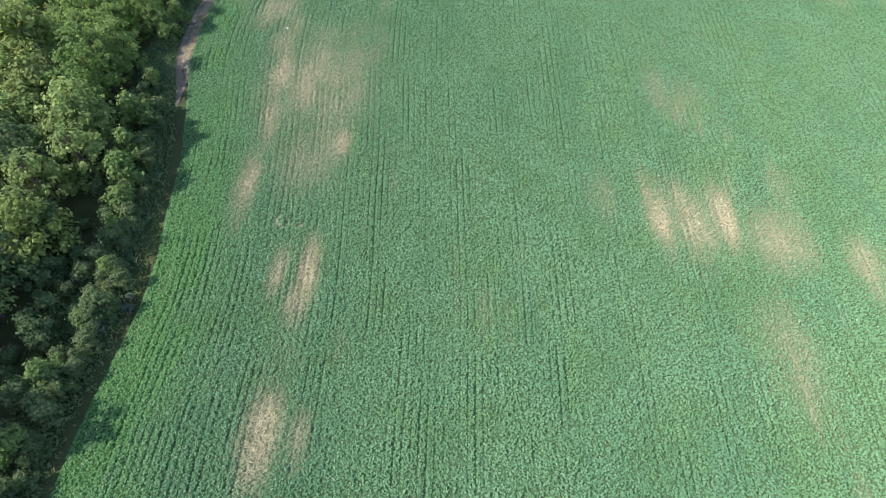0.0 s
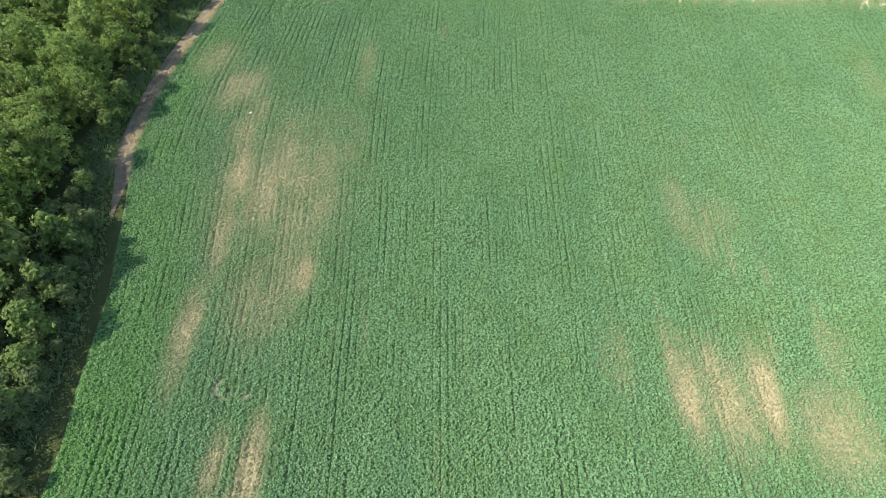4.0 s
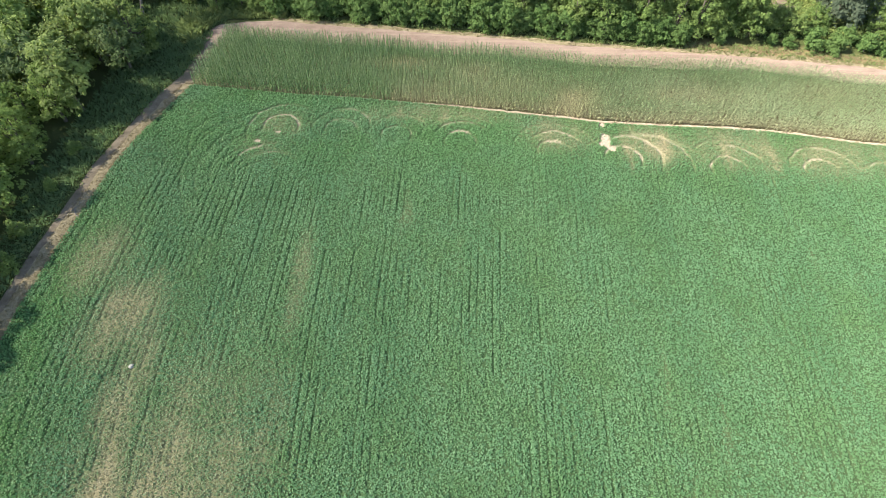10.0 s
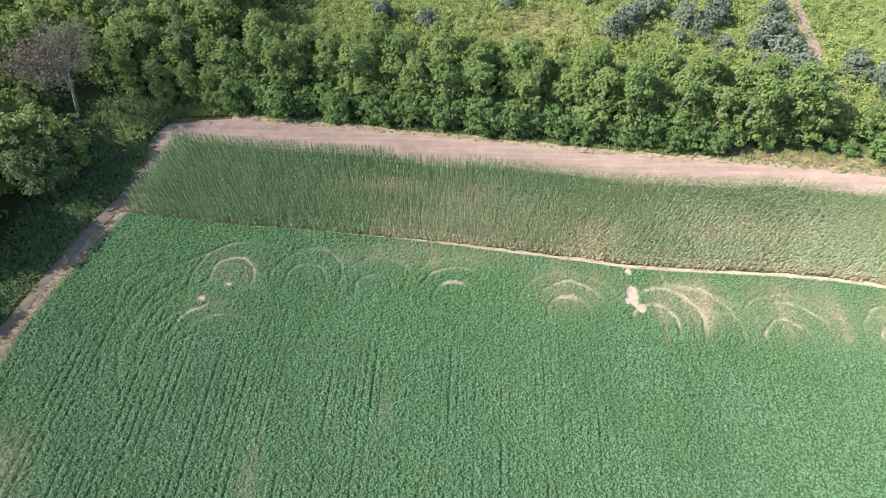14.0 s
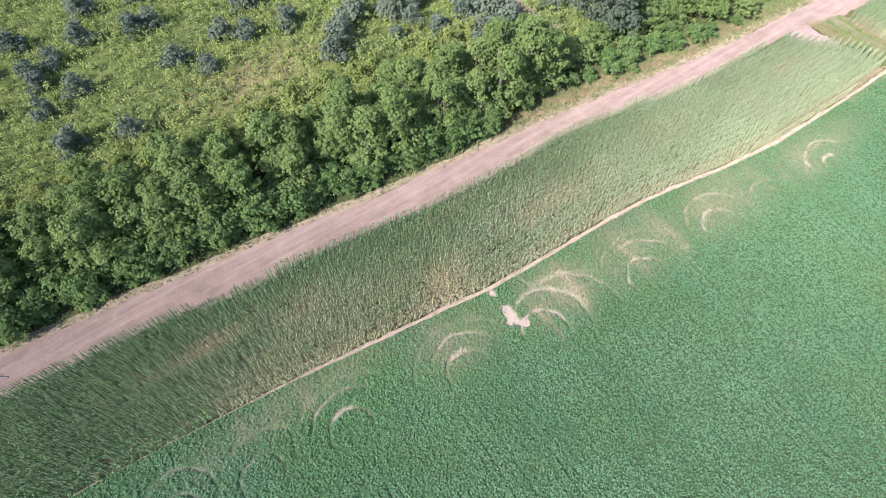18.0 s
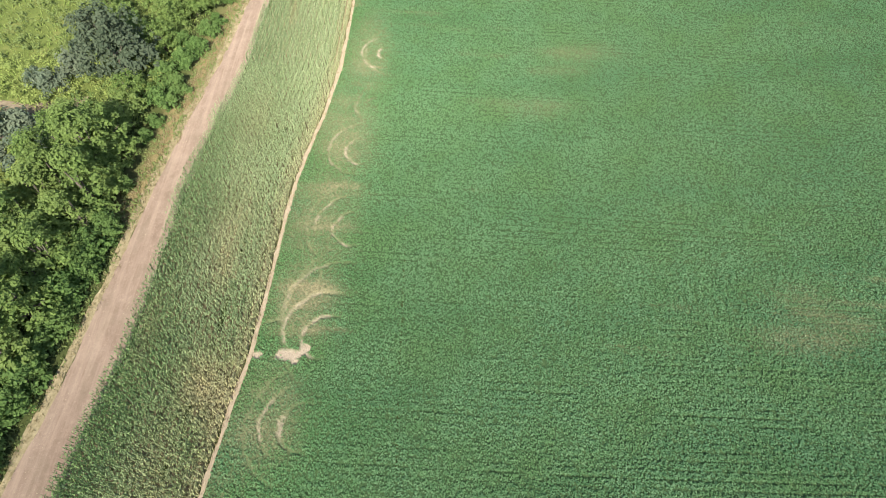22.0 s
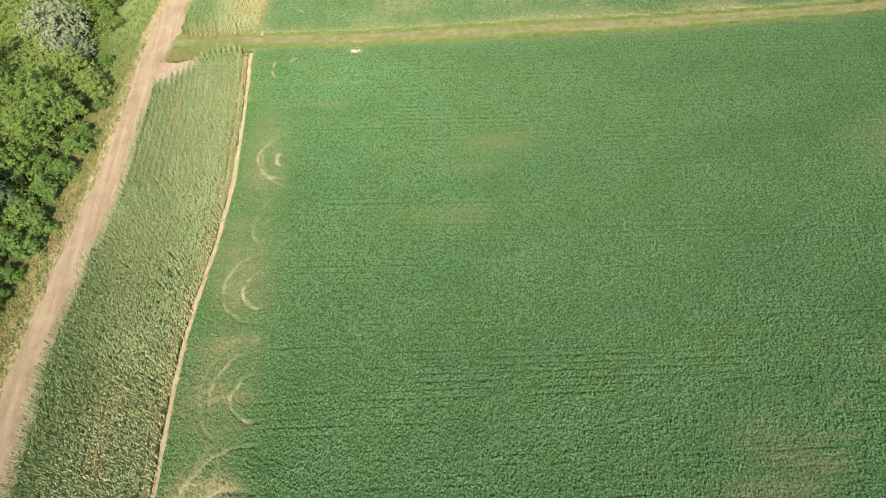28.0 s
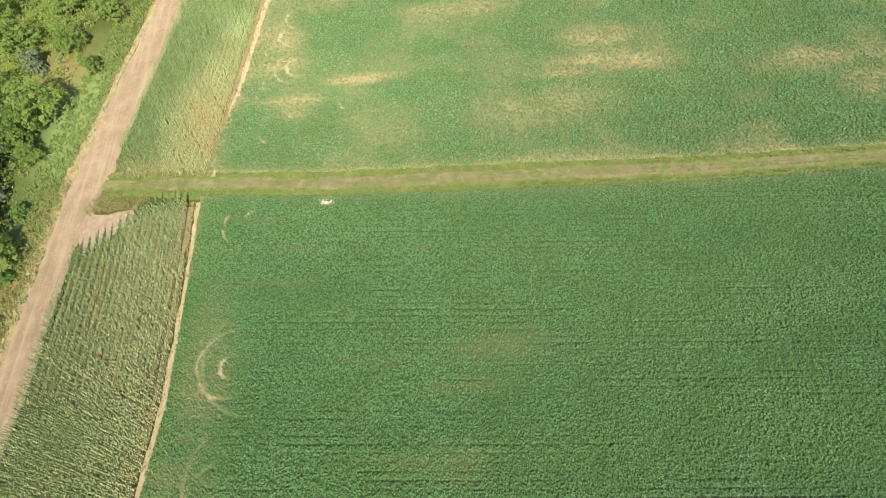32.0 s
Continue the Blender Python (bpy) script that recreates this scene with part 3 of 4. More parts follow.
def crop_state(U, Y, poly, dry_spots, arcs, west):
    """What grows at places: U runs across the rows, Y along them. Returns x, and how dry (painted haze included), bare,
    flattened, lush and tall the crop is.
    """
    # rows follow the edge of the wood, and straighten away from it
    bend = (np.interp(Y, [q[1] for q in WEST_EDGE], [q[0] for q in WEST_EDGE]) + 40) * np.exp(-np.clip(U + 44, 0, None) / 22) if west else 0.0
    slant = 0.125 * step(U, -30, 60) if west else 0.115
    X = U + bend + slant * (Y - 10) + (value_noise(U, Y, 30, 3) - 0.5) * 0.5
    edge = off_line(X, Y, poly + poly[:1])
    ins = inside(X, Y, poly)
    streak = cloud(U * 6.0, Y, 9.0, 17)
    coarse = cloud(X, Y, 14, 29)
    dry = 0 * X
    for x, y, a, b, s in dry_spots:
        near = (np.abs(X - x) < 3 * a) & (np.abs(Y - y) < 3 * b)
        d = ((X[near] - x) / a) ** 2 + ((Y[near] - y) / b) ** 2
        dry[near] = np.maximum(dry[near], s * np.exp(-(d ** 1.3) * 0.75))
    patchy = 0.55 * streak + 0.45 * cloud(X, Y, 4.0, 37, 4)
    dry = np.clip(dry * (0.2 + 1.9 * (patchy - 0.15)), 0, 1)
    dry = np.clip(dry + 0.25 * step(streak, 0.62, 0.85) * step(coarse, 0.45, 0.75), 0, 1)
    # haze painted as dryness in the east; beyond the track haze and real dryness
    dry = np.clip(dry + (0.04 * step(X, 5, 45) * step(-Y, -25, 5) * (0.4 + 1.2 * streak) if west else 0.12 + 0.28 * step(cloud(X, Y, 8, 91), 0.35, 0.75)), 0, 1)
    dry = np.clip(dry + (X > 76) * 0.7 * np.exp(-edge / 0.9) * cloud(X, Y, 1.5, 83), 0, 1)
    bare, low = 0 * X, 0 * X
    for x, y, r, a0, a1, w, s in arcs:
        near = (np.abs(X - x) < r + 1.5) & (np.abs(Y - y) < r + 1.5)
        px, py = X[near] - x, Y[near] - y
        ang = np.degrees(np.arctan2(py, px)) % 360
        mid, half = (a0 + a1) / 2, (a1 - a0) / 2
        off = np.abs((ang - mid + 180) % 360 - 180)
        wob = (cloud(X[near], Y[near], 1.4, 43) - 0.5) * 0.8
        d = np.abs(np.hypot(px, py) - r - wob * 0.6)
        on = step(half + 8 - off, 0, 16)
        broken = step(cloud(X[near], Y[near], 0.8, 47, 4), 0.31, 0.52)
        bare[near] = np.maximum(bare[near], 0.8 * s * on * broken * step(w * 1.05 - d, -0.02, 0.16))
        low[near] = np.maximum(low[near], (0.6 + 0.4 * min(1, 1.5 * s)) * step(half + 40 - off, 0, 25) * np.exp(-((d / 0.2) ** 4)))
    for x, y, a, b in BARE:
        near = (np.abs(X - x) < 3 * a + 1) & (np.abs(Y - y) < 3 * b + 1)
        d = ((X[near] - x) / a) ** 2 + ((Y[near] - y) / b) ** 2 + (cloud(X[near], Y[near], 0.9, 53, 4) - 0.5) * 3.0
        bare[near] = np.maximum(bare[near], step(1.3 - d, 0, 0.5))
    lush = 0.62 * (step(11 - edge, 0, 8) * step(cloud(X, Y, 6, 59), 0.1, 0.5) + 0.5 * step(11 - edge, 0, 8) * step(-Y, 15, 35) * step(streak, 0.3, 0.6)) * (X < -20) * step(38 - Y, 0, 20)
    lush = np.clip(lush + (0.34 * step(Y, 30, 44) * step(cloud(X, Y, 7, 61), 0.2, 0.6) if west else 0), 0, 0.9) + 0 * X
    tall = (0.9 + 0.35 * (coarse - 0.5)) * (1 - 0.45 * dry) * (1 - 0.75 * low) * (1 - 0.93 * bare) * step(edge, -0.15, 0.3)
    return X, ins, dry, bare, low, lush, tall


def gaps_at(row, Y, west):
    """How wide the gap between two rows stands open."""
    open_row = value_noise(row * 14 * 1.37, Y, 14.0, 19) * 0.6 + value_noise(row * 3.0 * 1.37, Y, 3.0, 18) * 0.4
    low = 0.56 - 0.11 * west * step(65 - row, 0, 30)
    return step(open_row, low, low + 0.27) * (1 - 0.75 * step(Y, 30, 42) * west)


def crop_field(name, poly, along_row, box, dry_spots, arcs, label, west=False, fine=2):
    """A field's soil and low leaves, shade in their colour, raised along the rows."""
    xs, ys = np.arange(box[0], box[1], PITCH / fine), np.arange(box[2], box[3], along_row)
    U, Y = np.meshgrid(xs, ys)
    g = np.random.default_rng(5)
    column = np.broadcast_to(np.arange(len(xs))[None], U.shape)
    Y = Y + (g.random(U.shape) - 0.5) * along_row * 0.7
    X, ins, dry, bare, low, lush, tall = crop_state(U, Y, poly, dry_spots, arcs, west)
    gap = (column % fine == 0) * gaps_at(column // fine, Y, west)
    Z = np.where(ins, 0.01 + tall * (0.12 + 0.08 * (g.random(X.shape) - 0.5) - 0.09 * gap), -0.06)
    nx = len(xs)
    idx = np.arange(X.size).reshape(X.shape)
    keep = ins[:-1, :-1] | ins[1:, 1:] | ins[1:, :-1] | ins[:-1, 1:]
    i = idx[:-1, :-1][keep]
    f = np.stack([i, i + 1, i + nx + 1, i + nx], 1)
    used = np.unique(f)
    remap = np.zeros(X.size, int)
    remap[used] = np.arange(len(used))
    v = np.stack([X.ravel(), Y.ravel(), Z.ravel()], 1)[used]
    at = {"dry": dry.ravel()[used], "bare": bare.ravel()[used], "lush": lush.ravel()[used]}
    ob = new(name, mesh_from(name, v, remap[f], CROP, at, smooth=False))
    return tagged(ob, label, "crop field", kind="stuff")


def crop_leaves(name, poly, density, size, box, dry_spots, arcs, label, west, seed):
    """The leaves of the crop: small three-cornered blades in tufts along the rows."""
    g = np.random.default_rng(seed)
    n = int(density * (box[1] - box[0]) * (box[3] - box[2]))
    row = np.floor(g.uniform(0, (box[1] - box[0]) / PITCH, n))
    Y = g.uniform(box[2], box[3], n)
    wide = 0.375 - 0.09 * np.maximum(gaps_at(row, Y, west), gaps_at(row + 1, Y, west))
    across = g.uniform(-1, 1, n) * wide
    U = box[0] + (row + 0.5) * PITCH + across
    X, ins, dry, bare, low, lush, tall = crop_state(U, Y, poly, dry_spots, arcs, west)
    tuft = cloud(X, Y, 0.27, 23, 2)
    keep = ins & (g.random(n) > 0.95 * bare) & (g.random(n) > 0.4 * dry) & (g.random(n) > 0.92 * low) & (g.random(n) < 0.62 + 0.6 * tuft)
    X, Y, dry, lush, tall, tuft, across = (q[keep] for q in (X, Y, dry, lush, tall, tuft, across))
    n = len(X)
    Z = tall * (0.13 + (0.20 * tuft + 0.15) * (0.2 + 0.8 * g.random(n)) * (1 - 1.6 * across ** 2))
    p = np.stack([X, Y, Z], 1)
    nrm = g.normal(size=(n, 3)) * np.array([0.55, 0.55, 0.1]) + np.array([0, 0, 1.0])
    nrm /= np.linalg.norm(nrm, axis=1, keepdims=True)
    t = np.cross(nrm, g.normal(size=(n, 3)))
    t /= np.linalg.norm(t, axis=1, keepdims=True)
    b = np.cross(nrm, t)
    s = (size * (0.6 + 0.8 * g.random(n)) * (1 - 0.25 * dry))[:, None]
    v = np.stack([p + t * s, p - t * s * 0.5 + b * s * 0.8, p - t * s * 0.5 - b * s * 0.8], 1).reshape(-1, 3)
    v[:, 2] = np.maximum(v[:, 2], 0.03)
    ob = new(name, mesh_from(name, v, np.arange(3 * n).reshape(n, 3), CROP_LEAF, {"dry": np.repeat(dry, 3), "lush": np.repeat(lush, 3)}))
    return tagged(ob, label, "crop leaves", kind="stuff")


crop_field("forage_field", FIELD, 0.42, (-48, 100, -62, 31), DRY, ARCS, "shade-dark soil and low stems of a green forage crop in rows", True)
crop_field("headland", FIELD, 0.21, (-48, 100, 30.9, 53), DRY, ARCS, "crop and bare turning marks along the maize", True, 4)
crop_leaves("forage_leaves", FIELD, 82, 0.105, (-48, 100, -62, 53), DRY, ARCS, "low green forage crop in rows with dry tan patches", True, 6)
crop_field("far_forage_field", FAR_FIELD, 0.5, (80, 147, -66, 41), DRY_FAR, ARCS_FAR, "shade-dark soil and low stems of the crop beyond the track")
crop_leaves("far_forage_leaves", FAR_FIELD, 34, 0.165, (80, 147, -66, 41), DRY_FAR, ARCS_FAR, "green forage crop beyond the track with broad dry patches", False, 7)
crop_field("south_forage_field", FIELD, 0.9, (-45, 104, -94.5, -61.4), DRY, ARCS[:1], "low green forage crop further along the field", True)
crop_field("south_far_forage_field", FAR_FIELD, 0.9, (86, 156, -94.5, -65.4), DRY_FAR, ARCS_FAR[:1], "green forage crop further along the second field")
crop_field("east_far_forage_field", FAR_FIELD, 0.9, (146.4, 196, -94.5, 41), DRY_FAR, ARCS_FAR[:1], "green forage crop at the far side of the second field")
crop_leaves("south_forage_leaves", FIELD, 14, 0.24, (-48, 104, -94.5, -61.8), DRY, ARCS[:1], "leaves of the green forage crop further along the field", True, 8)
crop_leaves("south_far_forage_leaves", FAR_FIELD, 9, 0.28, (80, 156, -94.5, -65.8), DRY_FAR, ARCS_FAR[:1], "leaves of the green crop further along the second field", False, 9)
crop_leaves("east_far_forage_leaves", FAR_FIELD, 9, 0.28, (146.9, 196, -94.5, 41), DRY_FAR, ARCS_FAR[:1], "leaves of the green crop at the far side of the second field", False, 10)


# ---- maize ----
def maize_strip(name, poly, base, dry_spots, pale_spots, label, x_end, seed):
    """Rows of maize plants between the field's edge and the road; base: the line that the rows follow."""
    rng = np.random.default_rng(seed)
    bx, by = np.array(base).T
    spots = []
    for row in range(-1, 26):
        x = np.arange(bx[0] - 3, x_end, 0.2)
        x = x + rng.normal(0, 0.05, x.shape)
        y = np.interp(x, bx, by) + 0.14 + row * 0.73 + rng.normal(0, 0.03, x.shape)
        spots.append(np.stack([x, y, np.full(x.shape, float(row))], 1))
    p = np.concatenate(spots)
    p = p[inside(p[:, 0], p[:, 1], poly) & (rng.random(len(p)) > 0.05)]
    n = len(p)
    dry, pale = np.zeros(n), np.zeros(n)
    for x, y, a, b, s in dry_spots:
        dry = np.maximum(dry, s * np.exp(-(((p[:, 0] - x) / a) ** 2) - ((p[:, 1] - y) / b) ** 2))
    for x, y, a, b, s in pale_spots:
        pale = np.maximum(pale, s * np.exp(-(((p[:, 0] - x) / a) ** 2) - ((p[:, 1] - y) / b) ** 2))
    mottle = cloud(p[:, 0], p[:, 1], 5.0, seed + 1)
    pale = np.maximum(pale, (1.0 - 0.6 * step(p[:, 0], 86, 92)) * step(p[:, 0], 2, 38) * (0.78 + 0.1 * step(p[:, 0], 30, 50) - (0.6 - 0.35 * step(p[:, 0], 40, 60)) * step(p[:, 2], 3, 14)))
    dry = np.clip(dry * (0.3 + 1.4 * mottle) + (0.45 * (p[:, 2] < 1) + 0.25 * (p[:, 2] == 1)) * (p[:, 0] > -8), 0, 1)
    pale = np.clip(pale * (0.4 + 1.2 * mottle), 0, 1)
    tall = 2.3 * (1 - 0.14 * step(p[:, 0], 35, 75)) * (0.92 + 0.13 * rng.random(n)) * np.where(p[:, 2] < 1, 0.85, 1.0) * (1 - 0.28 * dry) * (0.9 + 0.2 * mottle)
    V, F, D, P = [], [], [], []
    count = 0
    for leaf in range(9):
        ang = rng.normal(0, 1, n) * (0.7 - 0.52 * np.maximum(0.7 * pale, step(p[:, 0], 30, 60))) + np.pi * (rng.random(n) > 0.5)
        z0 = tall * (0.18 + 0.09 * leaf) * (0.95 + 0.1 * rng.random(n))
        span = (0.38 - 0.018 * leaf) * (0.7 + 0.6 * rng.random(n)) * (1 - 0.3 * step(p[:, 0], 35, 60))
        rise = tall * (0.04 + 0.012 * leaf) * rng.random(n)
        droop = (0.30 - 0.03 * leaf) * (0.6 + 0.8 * rng.random(n))
        ux, uy = np.cos(ang), np.sin(ang)
        w = 0.038 + 0.018 * rng.random(n)
        cols = []
        for along, h, half in ((0.0, 0 * z0, 0.6), (0.5, rise, 1.0), (1.0, rise - droop, 0.15)):
            cx, cy, cz = p[:, 0] + ux * span * along, p[:, 1] + uy * span * along, z0 + h
            for sgn in (-1, 1):
                cols.append(np.stack([cx - uy * w * half * sgn, cy + ux * w * half * sgn, cz], 1))
        V.append(np.stack(cols, 1).reshape(-1, 3))
        b = count + np.arange(n) * 6
        F += [np.stack([b, b + 1, b + 3, b + 2], 1), np.stack([b + 2, b + 3, b + 5, b + 4], 1)]
        D.append(np.repeat(np.clip(dry + (0.12 if leaf < 2 else 0), 0, 1), 6))
        P.append(np.repeat(pale, 6))
        count += 6 * n
    # stalk with its tassel
    w = 0.02
    cols = [np.stack([p[:, 0] + dx * k, p[:, 1] + dy * k, np.full(n, -0.05) if z == 0 else tall * z], 1) for z, k in ((0, 1.2), (1.12, 0.9)) for dx, dy in ((-w, -w), (w, w))]
    V.append(np.stack(cols, 1).reshape(-1, 3))
    b = count + np.arange(n) * 4
    F.append(np.stack([b, b + 1, b + 3, b + 2], 1))
    D.append(np.repeat(np.clip(dry * 0.7, 0, 1), 4))
    P.append(np.tile([0, 0, 0.6, 0.6], n))
    ob = new(name, mesh_from(name, np.concatenate(V), np.concatenate(F), MAIZE, {"dry": np.concatenate(D), "pale": np.concatenate(P)}))
    return tagged(ob, label, "maize", kind="stuff")


MAIZE_DRY = [(-6, 56, 6, 0.9, 0.7), (3, 54, 4, 2.2, 0.55), (17, 48.6, 3.5, 2.2, 0.95), (-2, 51, 5, 1.6, 0.5), (30.5, 49.5, 4, 1.2, 0.5), (36, 49.5, 5, 2.5, 0.35), (51, 50, 5, 2.5, 0.3), (8, 51, 7, 2.5, 0.5), (74, 48.6, 3.0, 0.5, 0.7), (22, 55.5, 3, 0.8, 0.4)]
MAIZE_PALE = [(40, 47, 14, 4, 0.7), (60, 45, 16, 4, 0.9), (76, 46, 12, 6, 0.7), (28, 51, 9, 3.5, 0.6), (5, 52.5, 14, 3.5, 0.42), (50, 51, 10, 3, 0.4)]
maize_strip("maize_strip", MAIZE_ONE, NORTH_EDGE, MAIZE_DRY, MAIZE_PALE, "tall green maize in rows, yellowing in places", 88, 71)
maize_strip("far_maize_strip", MAIZE_TWO, FAR_EDGE, [(92, 45, 1.0, 6, 0.6), (99, 40.4, 8, 3.0, 1.15), (110, 38.6, 6, 2.0, 0.5)], [(98, 41.2, 9, 4.0, 2.0), (106, 39.6, 7, 2.8, 1.3), (116, 37.6, 8, 2.8, 1.0)], "green and yellow maize beyond the track", 142, 72)


# ---- trees and shrubs ----
def tube(a, b, r0, r1, sides=6):
    """Corners and faces of a tapered limb."""
    a, b = np.array(a, float), np.array(b, float)
    d = (b - a) / np.linalg.norm(b - a)
    u = np.cross(d, (0.3, 0.9, 0.2))
    u /= np.linalg.norm(u)
    w = np.cross(d, u)
    t = np.arange(sides) / sides * 2 * np.pi
    ring = np.cos(t)[:, None] * u + np.sin(t)[:, None] * w
    i = np.arange(sides)
    return np.concatenate([a + ring * r0, b + ring * r1]), np.stack([i, (i + 1) % sides, (i + 1) % sides + sides, i + sides], 1)


def limbs_mesh(name, pieces, material):
    V, F, n = [], [], 0
    for piece in pieces:
        v, f = tube(*piece)
        V.append(v), F.append(f + n)
        n += len(v)
    return mesh_from(name, np.concatenate(V), np.concatenate(F), material, smooth=True)


def leaf_cloud(name, centres, radii, count, size, material, rng, up=0.35, hollow=0.72, flat=0.8, spray=18, clump=0.8):
    """Leaf sprays set over lobes: each one a small folded blade with four corners."""
    weight = radii ** 2 / (radii ** 2).sum()
    sprays = max(count // spray, 1)
    which = rng.choice(len(centres), sprays, p=weight)
    d = rng.normal(size=(sprays, 3))
    d[:, 2] = d[:, 2] * 0.9 + 0.3
    d /= np.linalg.norm(d, axis=1, keepdims=True)
    depth = hollow + (1.05 - hollow) * np.sqrt(rng.random(sprays)) + 0.3 * rng.random(sprays) ** 4
    hub = centres[which] + d * (radii[which] * depth)[:, None] * np.array([1, 1, flat])
    pick = rng.integers(sprays, size=count)
    off = rng.normal(size=(count, 3)) * np.array([1, 1, 0.75])
    pos = hub[pick] + off * size * clump
    d = d[pick] * 0.7 + off * 0.55
    nrm = d + rng.normal(size=(count, 3)) * 0.4 + np.array([0, 0, up])
    nrm /= np.linalg.norm(nrm, axis=1, keepdims=True)
    t = np.cross(nrm, rng.normal(size=(count, 3)))
    t /= np.linalg.norm(t, axis=1, keepdims=True)
    b = np.cross(nrm, t)
    s = (size * (0.5 + 1.0 * rng.random(count)))[:, None]
    v = np.stack([pos - t * s * 0.6, pos + b * s * 0.38 + nrm * s * 0.12, pos + t * s * 0.6, pos - b * s * 0.38 + nrm * s * 0.12], 1).reshape(-1, 3)
    v[:, 2] = np.maximum(v[:, 2], 0.02)
    i = np.arange(count) * 4
    return mesh_from(name, v, np.stack([i, i + 1, i + 2, i + 3], 1), material)


def make_tree(name, label, category, group, seed, height, radius, leaf, count, lobes, bare_trunk=0.22, size=0.36, bark=None):
    """A tree or bush: a tapered trunk with limbs, and a crown of leaf sprays over uneven lobes."""
    rng = np.random.default_rng(seed)
    top = new(name)
    z0 = height * bare_trunk
    ang = rng.random(lobes) * 2 * np.pi
    lift = rng.random(lobes)
    r = radius * (0.24 + 0.30 * rng.random(lobes)) * (1 - 0.2 * lift)
    out = (radius - r) * np.sqrt(1.02 - lift ** 2.2) * (0.45 + 0.6 * rng.random(lobes))
    zc = z0 + r * 0.6 + (height - z0 - 1.4 * r) * lift
    centres = np.stack([np.cos(ang) * out, np.sin(ang) * out, zc], 1)
    centres[0] = (0.1, 0, height - r[0] * 0.85)
    lean = rng.normal(0, 0.05 * height, 2)
    fork = np.array([lean[0], lean[1], height * 0.42])
    pieces = [((0, 0, -0.15), tuple(fork * (0.5, 0.5, 0.5)), 0.035 * height, 0.026 * height), (tuple(fork * (0.5, 0.5, 0.5)), tuple(fork), 0.026 * height, 0.02 * height), (tuple(fork), (lean[0] * 1.6, lean[1] * 1.6, height * 0.82), 0.02 * height, 0.006 * height)]
    for c in centres[: min(lobes, 8)]:
        s = fork * (0.7 + 0.3 * rng.random())
        mid = (s + c) / 2 + np.array([0, 0, -0.05 * height])
        pieces += [(tuple(s), tuple(mid), 0.014 * height, 0.009 * height), (tuple(mid), tuple(c), 0.009 * height, 0.004 * height)]
    part("trunk", limbs_mesh("trunk", pieces, bark or BARK), top)
    part("crown", leaf_cloud("crown", centres, r, count, size, leaf, rng, 0.7), top)
    return tagged(top, label, category, group)


def at(x, y, turn=0.0, size=1.0, tall=1.0, z=0.0):
    return pose(x, y, z, 0, 0, turn) @ Matrix.Diagonal((size, size, size * tall, 1))


def plant(kinds, spots, rng):
    """Sets trees at spots (x, y, size): the first of each kind is the tree itself, the rest are copies."""
    used = set()
    for n, (x, y, s) in enumerate(spots):
        k = kinds[int(rng.integers(len(kinds)))]
        m = at(x, y, float(rng.random() * 360), s, float(0.9 + 0.2 * rng.random()))
        if k.name not in used and k.matrix_basis.translation.length == 0:
            k.matrix_basis = m
            used.add(k.name)
        else:
            c = copy_thing(k, pose(0, 0, 0))
            c.matrix_basis = m
    for k in kinds:
        if k.matrix_basis.translation.length == 0:
            for o in (*k.children_recursive, k):
                bpy.data.objects.remove(o)


def scatter(poly, gap, rng, jitter=0.42):
    xs, ys = zip(*poly)
    out = []
    for n, y in enumerate(np.arange(min(ys), max(ys), gap * 0.87)):
        for x in np.arange(min(xs) + (gap / 2 if n % 2 else 0), max(xs), gap):
            a, b = x + rng.uniform(-jitter, jitter) * gap, y + rng.uniform(-jitter, jitter) * gap
            if inside(np.array([a]), np.array([b]), poly)[0]:
                out.append((a, b))
    return out


rng = np.random.default_rng(101)
# the wood along the path
wood_kinds = [make_tree("woodland_tree", "broad leafy woodland tree with a rounded crown", "tree", "trees of the wood", 200 + n, h, r, LEAF_WOOD, 2700, 28, 0.08, 0.33) for n, (h, r) in enumerate(((8.2, 3.6), (7.4, 3.4), (9.0, 4.0), (6.8, 3.2)))]
wood_kinds += [make_tree("woodland_tree", "yellow-green leafy woodland tree", "tree", "trees of the wood", 210, 7.6, 3.5, LEAF_YELLOW, 2700, 28, 0.08, 0.33)]
WOOD = [(-56, -66), (-50.5, -66), (-49.5, -50), (-49.0, -40), (-47.0, -34), (-46.6, -26), (-47.2, -18), (-48.4, -8), (-50.5, 2), (-50, 16), (-49.8, 30), (-49.0, 44), (-47.0, 55), (-48.2, 62), (-54, 72), (-42, 76), (-33, 78), (-28, 84), (-30, 102), (-66, 104), (-67, 60), (-73, 46), (-74, 8), (-66, -12), (-60, -40)]
spots = [(x, y, float(rng.uniform(0.75, 1.12)) * (1.3 if y < -42 else 1.3 if 51 < y < 66 else 1.22 if y < -2 or y > 46 else 1.0)) for x, y in scatter(WOOD, 4.5, rng)]
wood_kinds += [make_tree("woodland_tree", "darker green woodland tree", "tree", "trees of the wood", 212, 7.8, 3.5, LEAF_SHADE, 2700, 28, 0.08, 0.33)]
deep_kinds = [make_tree("woodland_tree", "broad leafy tree deep in the wood", "tree", "trees of the wood", 215 + n, 8.0, 3.7, leaf, 1700, 24, size=0.42) for n, leaf in enumerate((LEAF_LIGHT, LEAF_WOOD, LEAF_YELLOW))]
bright_kinds = [make_tree("woodland_tree", "sunlit yellow-green tree of the wood with fine leaves", "tree", "trees of the wood", 222 + n, 7.4 + n, 3.6, LEAF_LIGHT, 3800, 36, 0.04, 0.27) for n in range(3)]
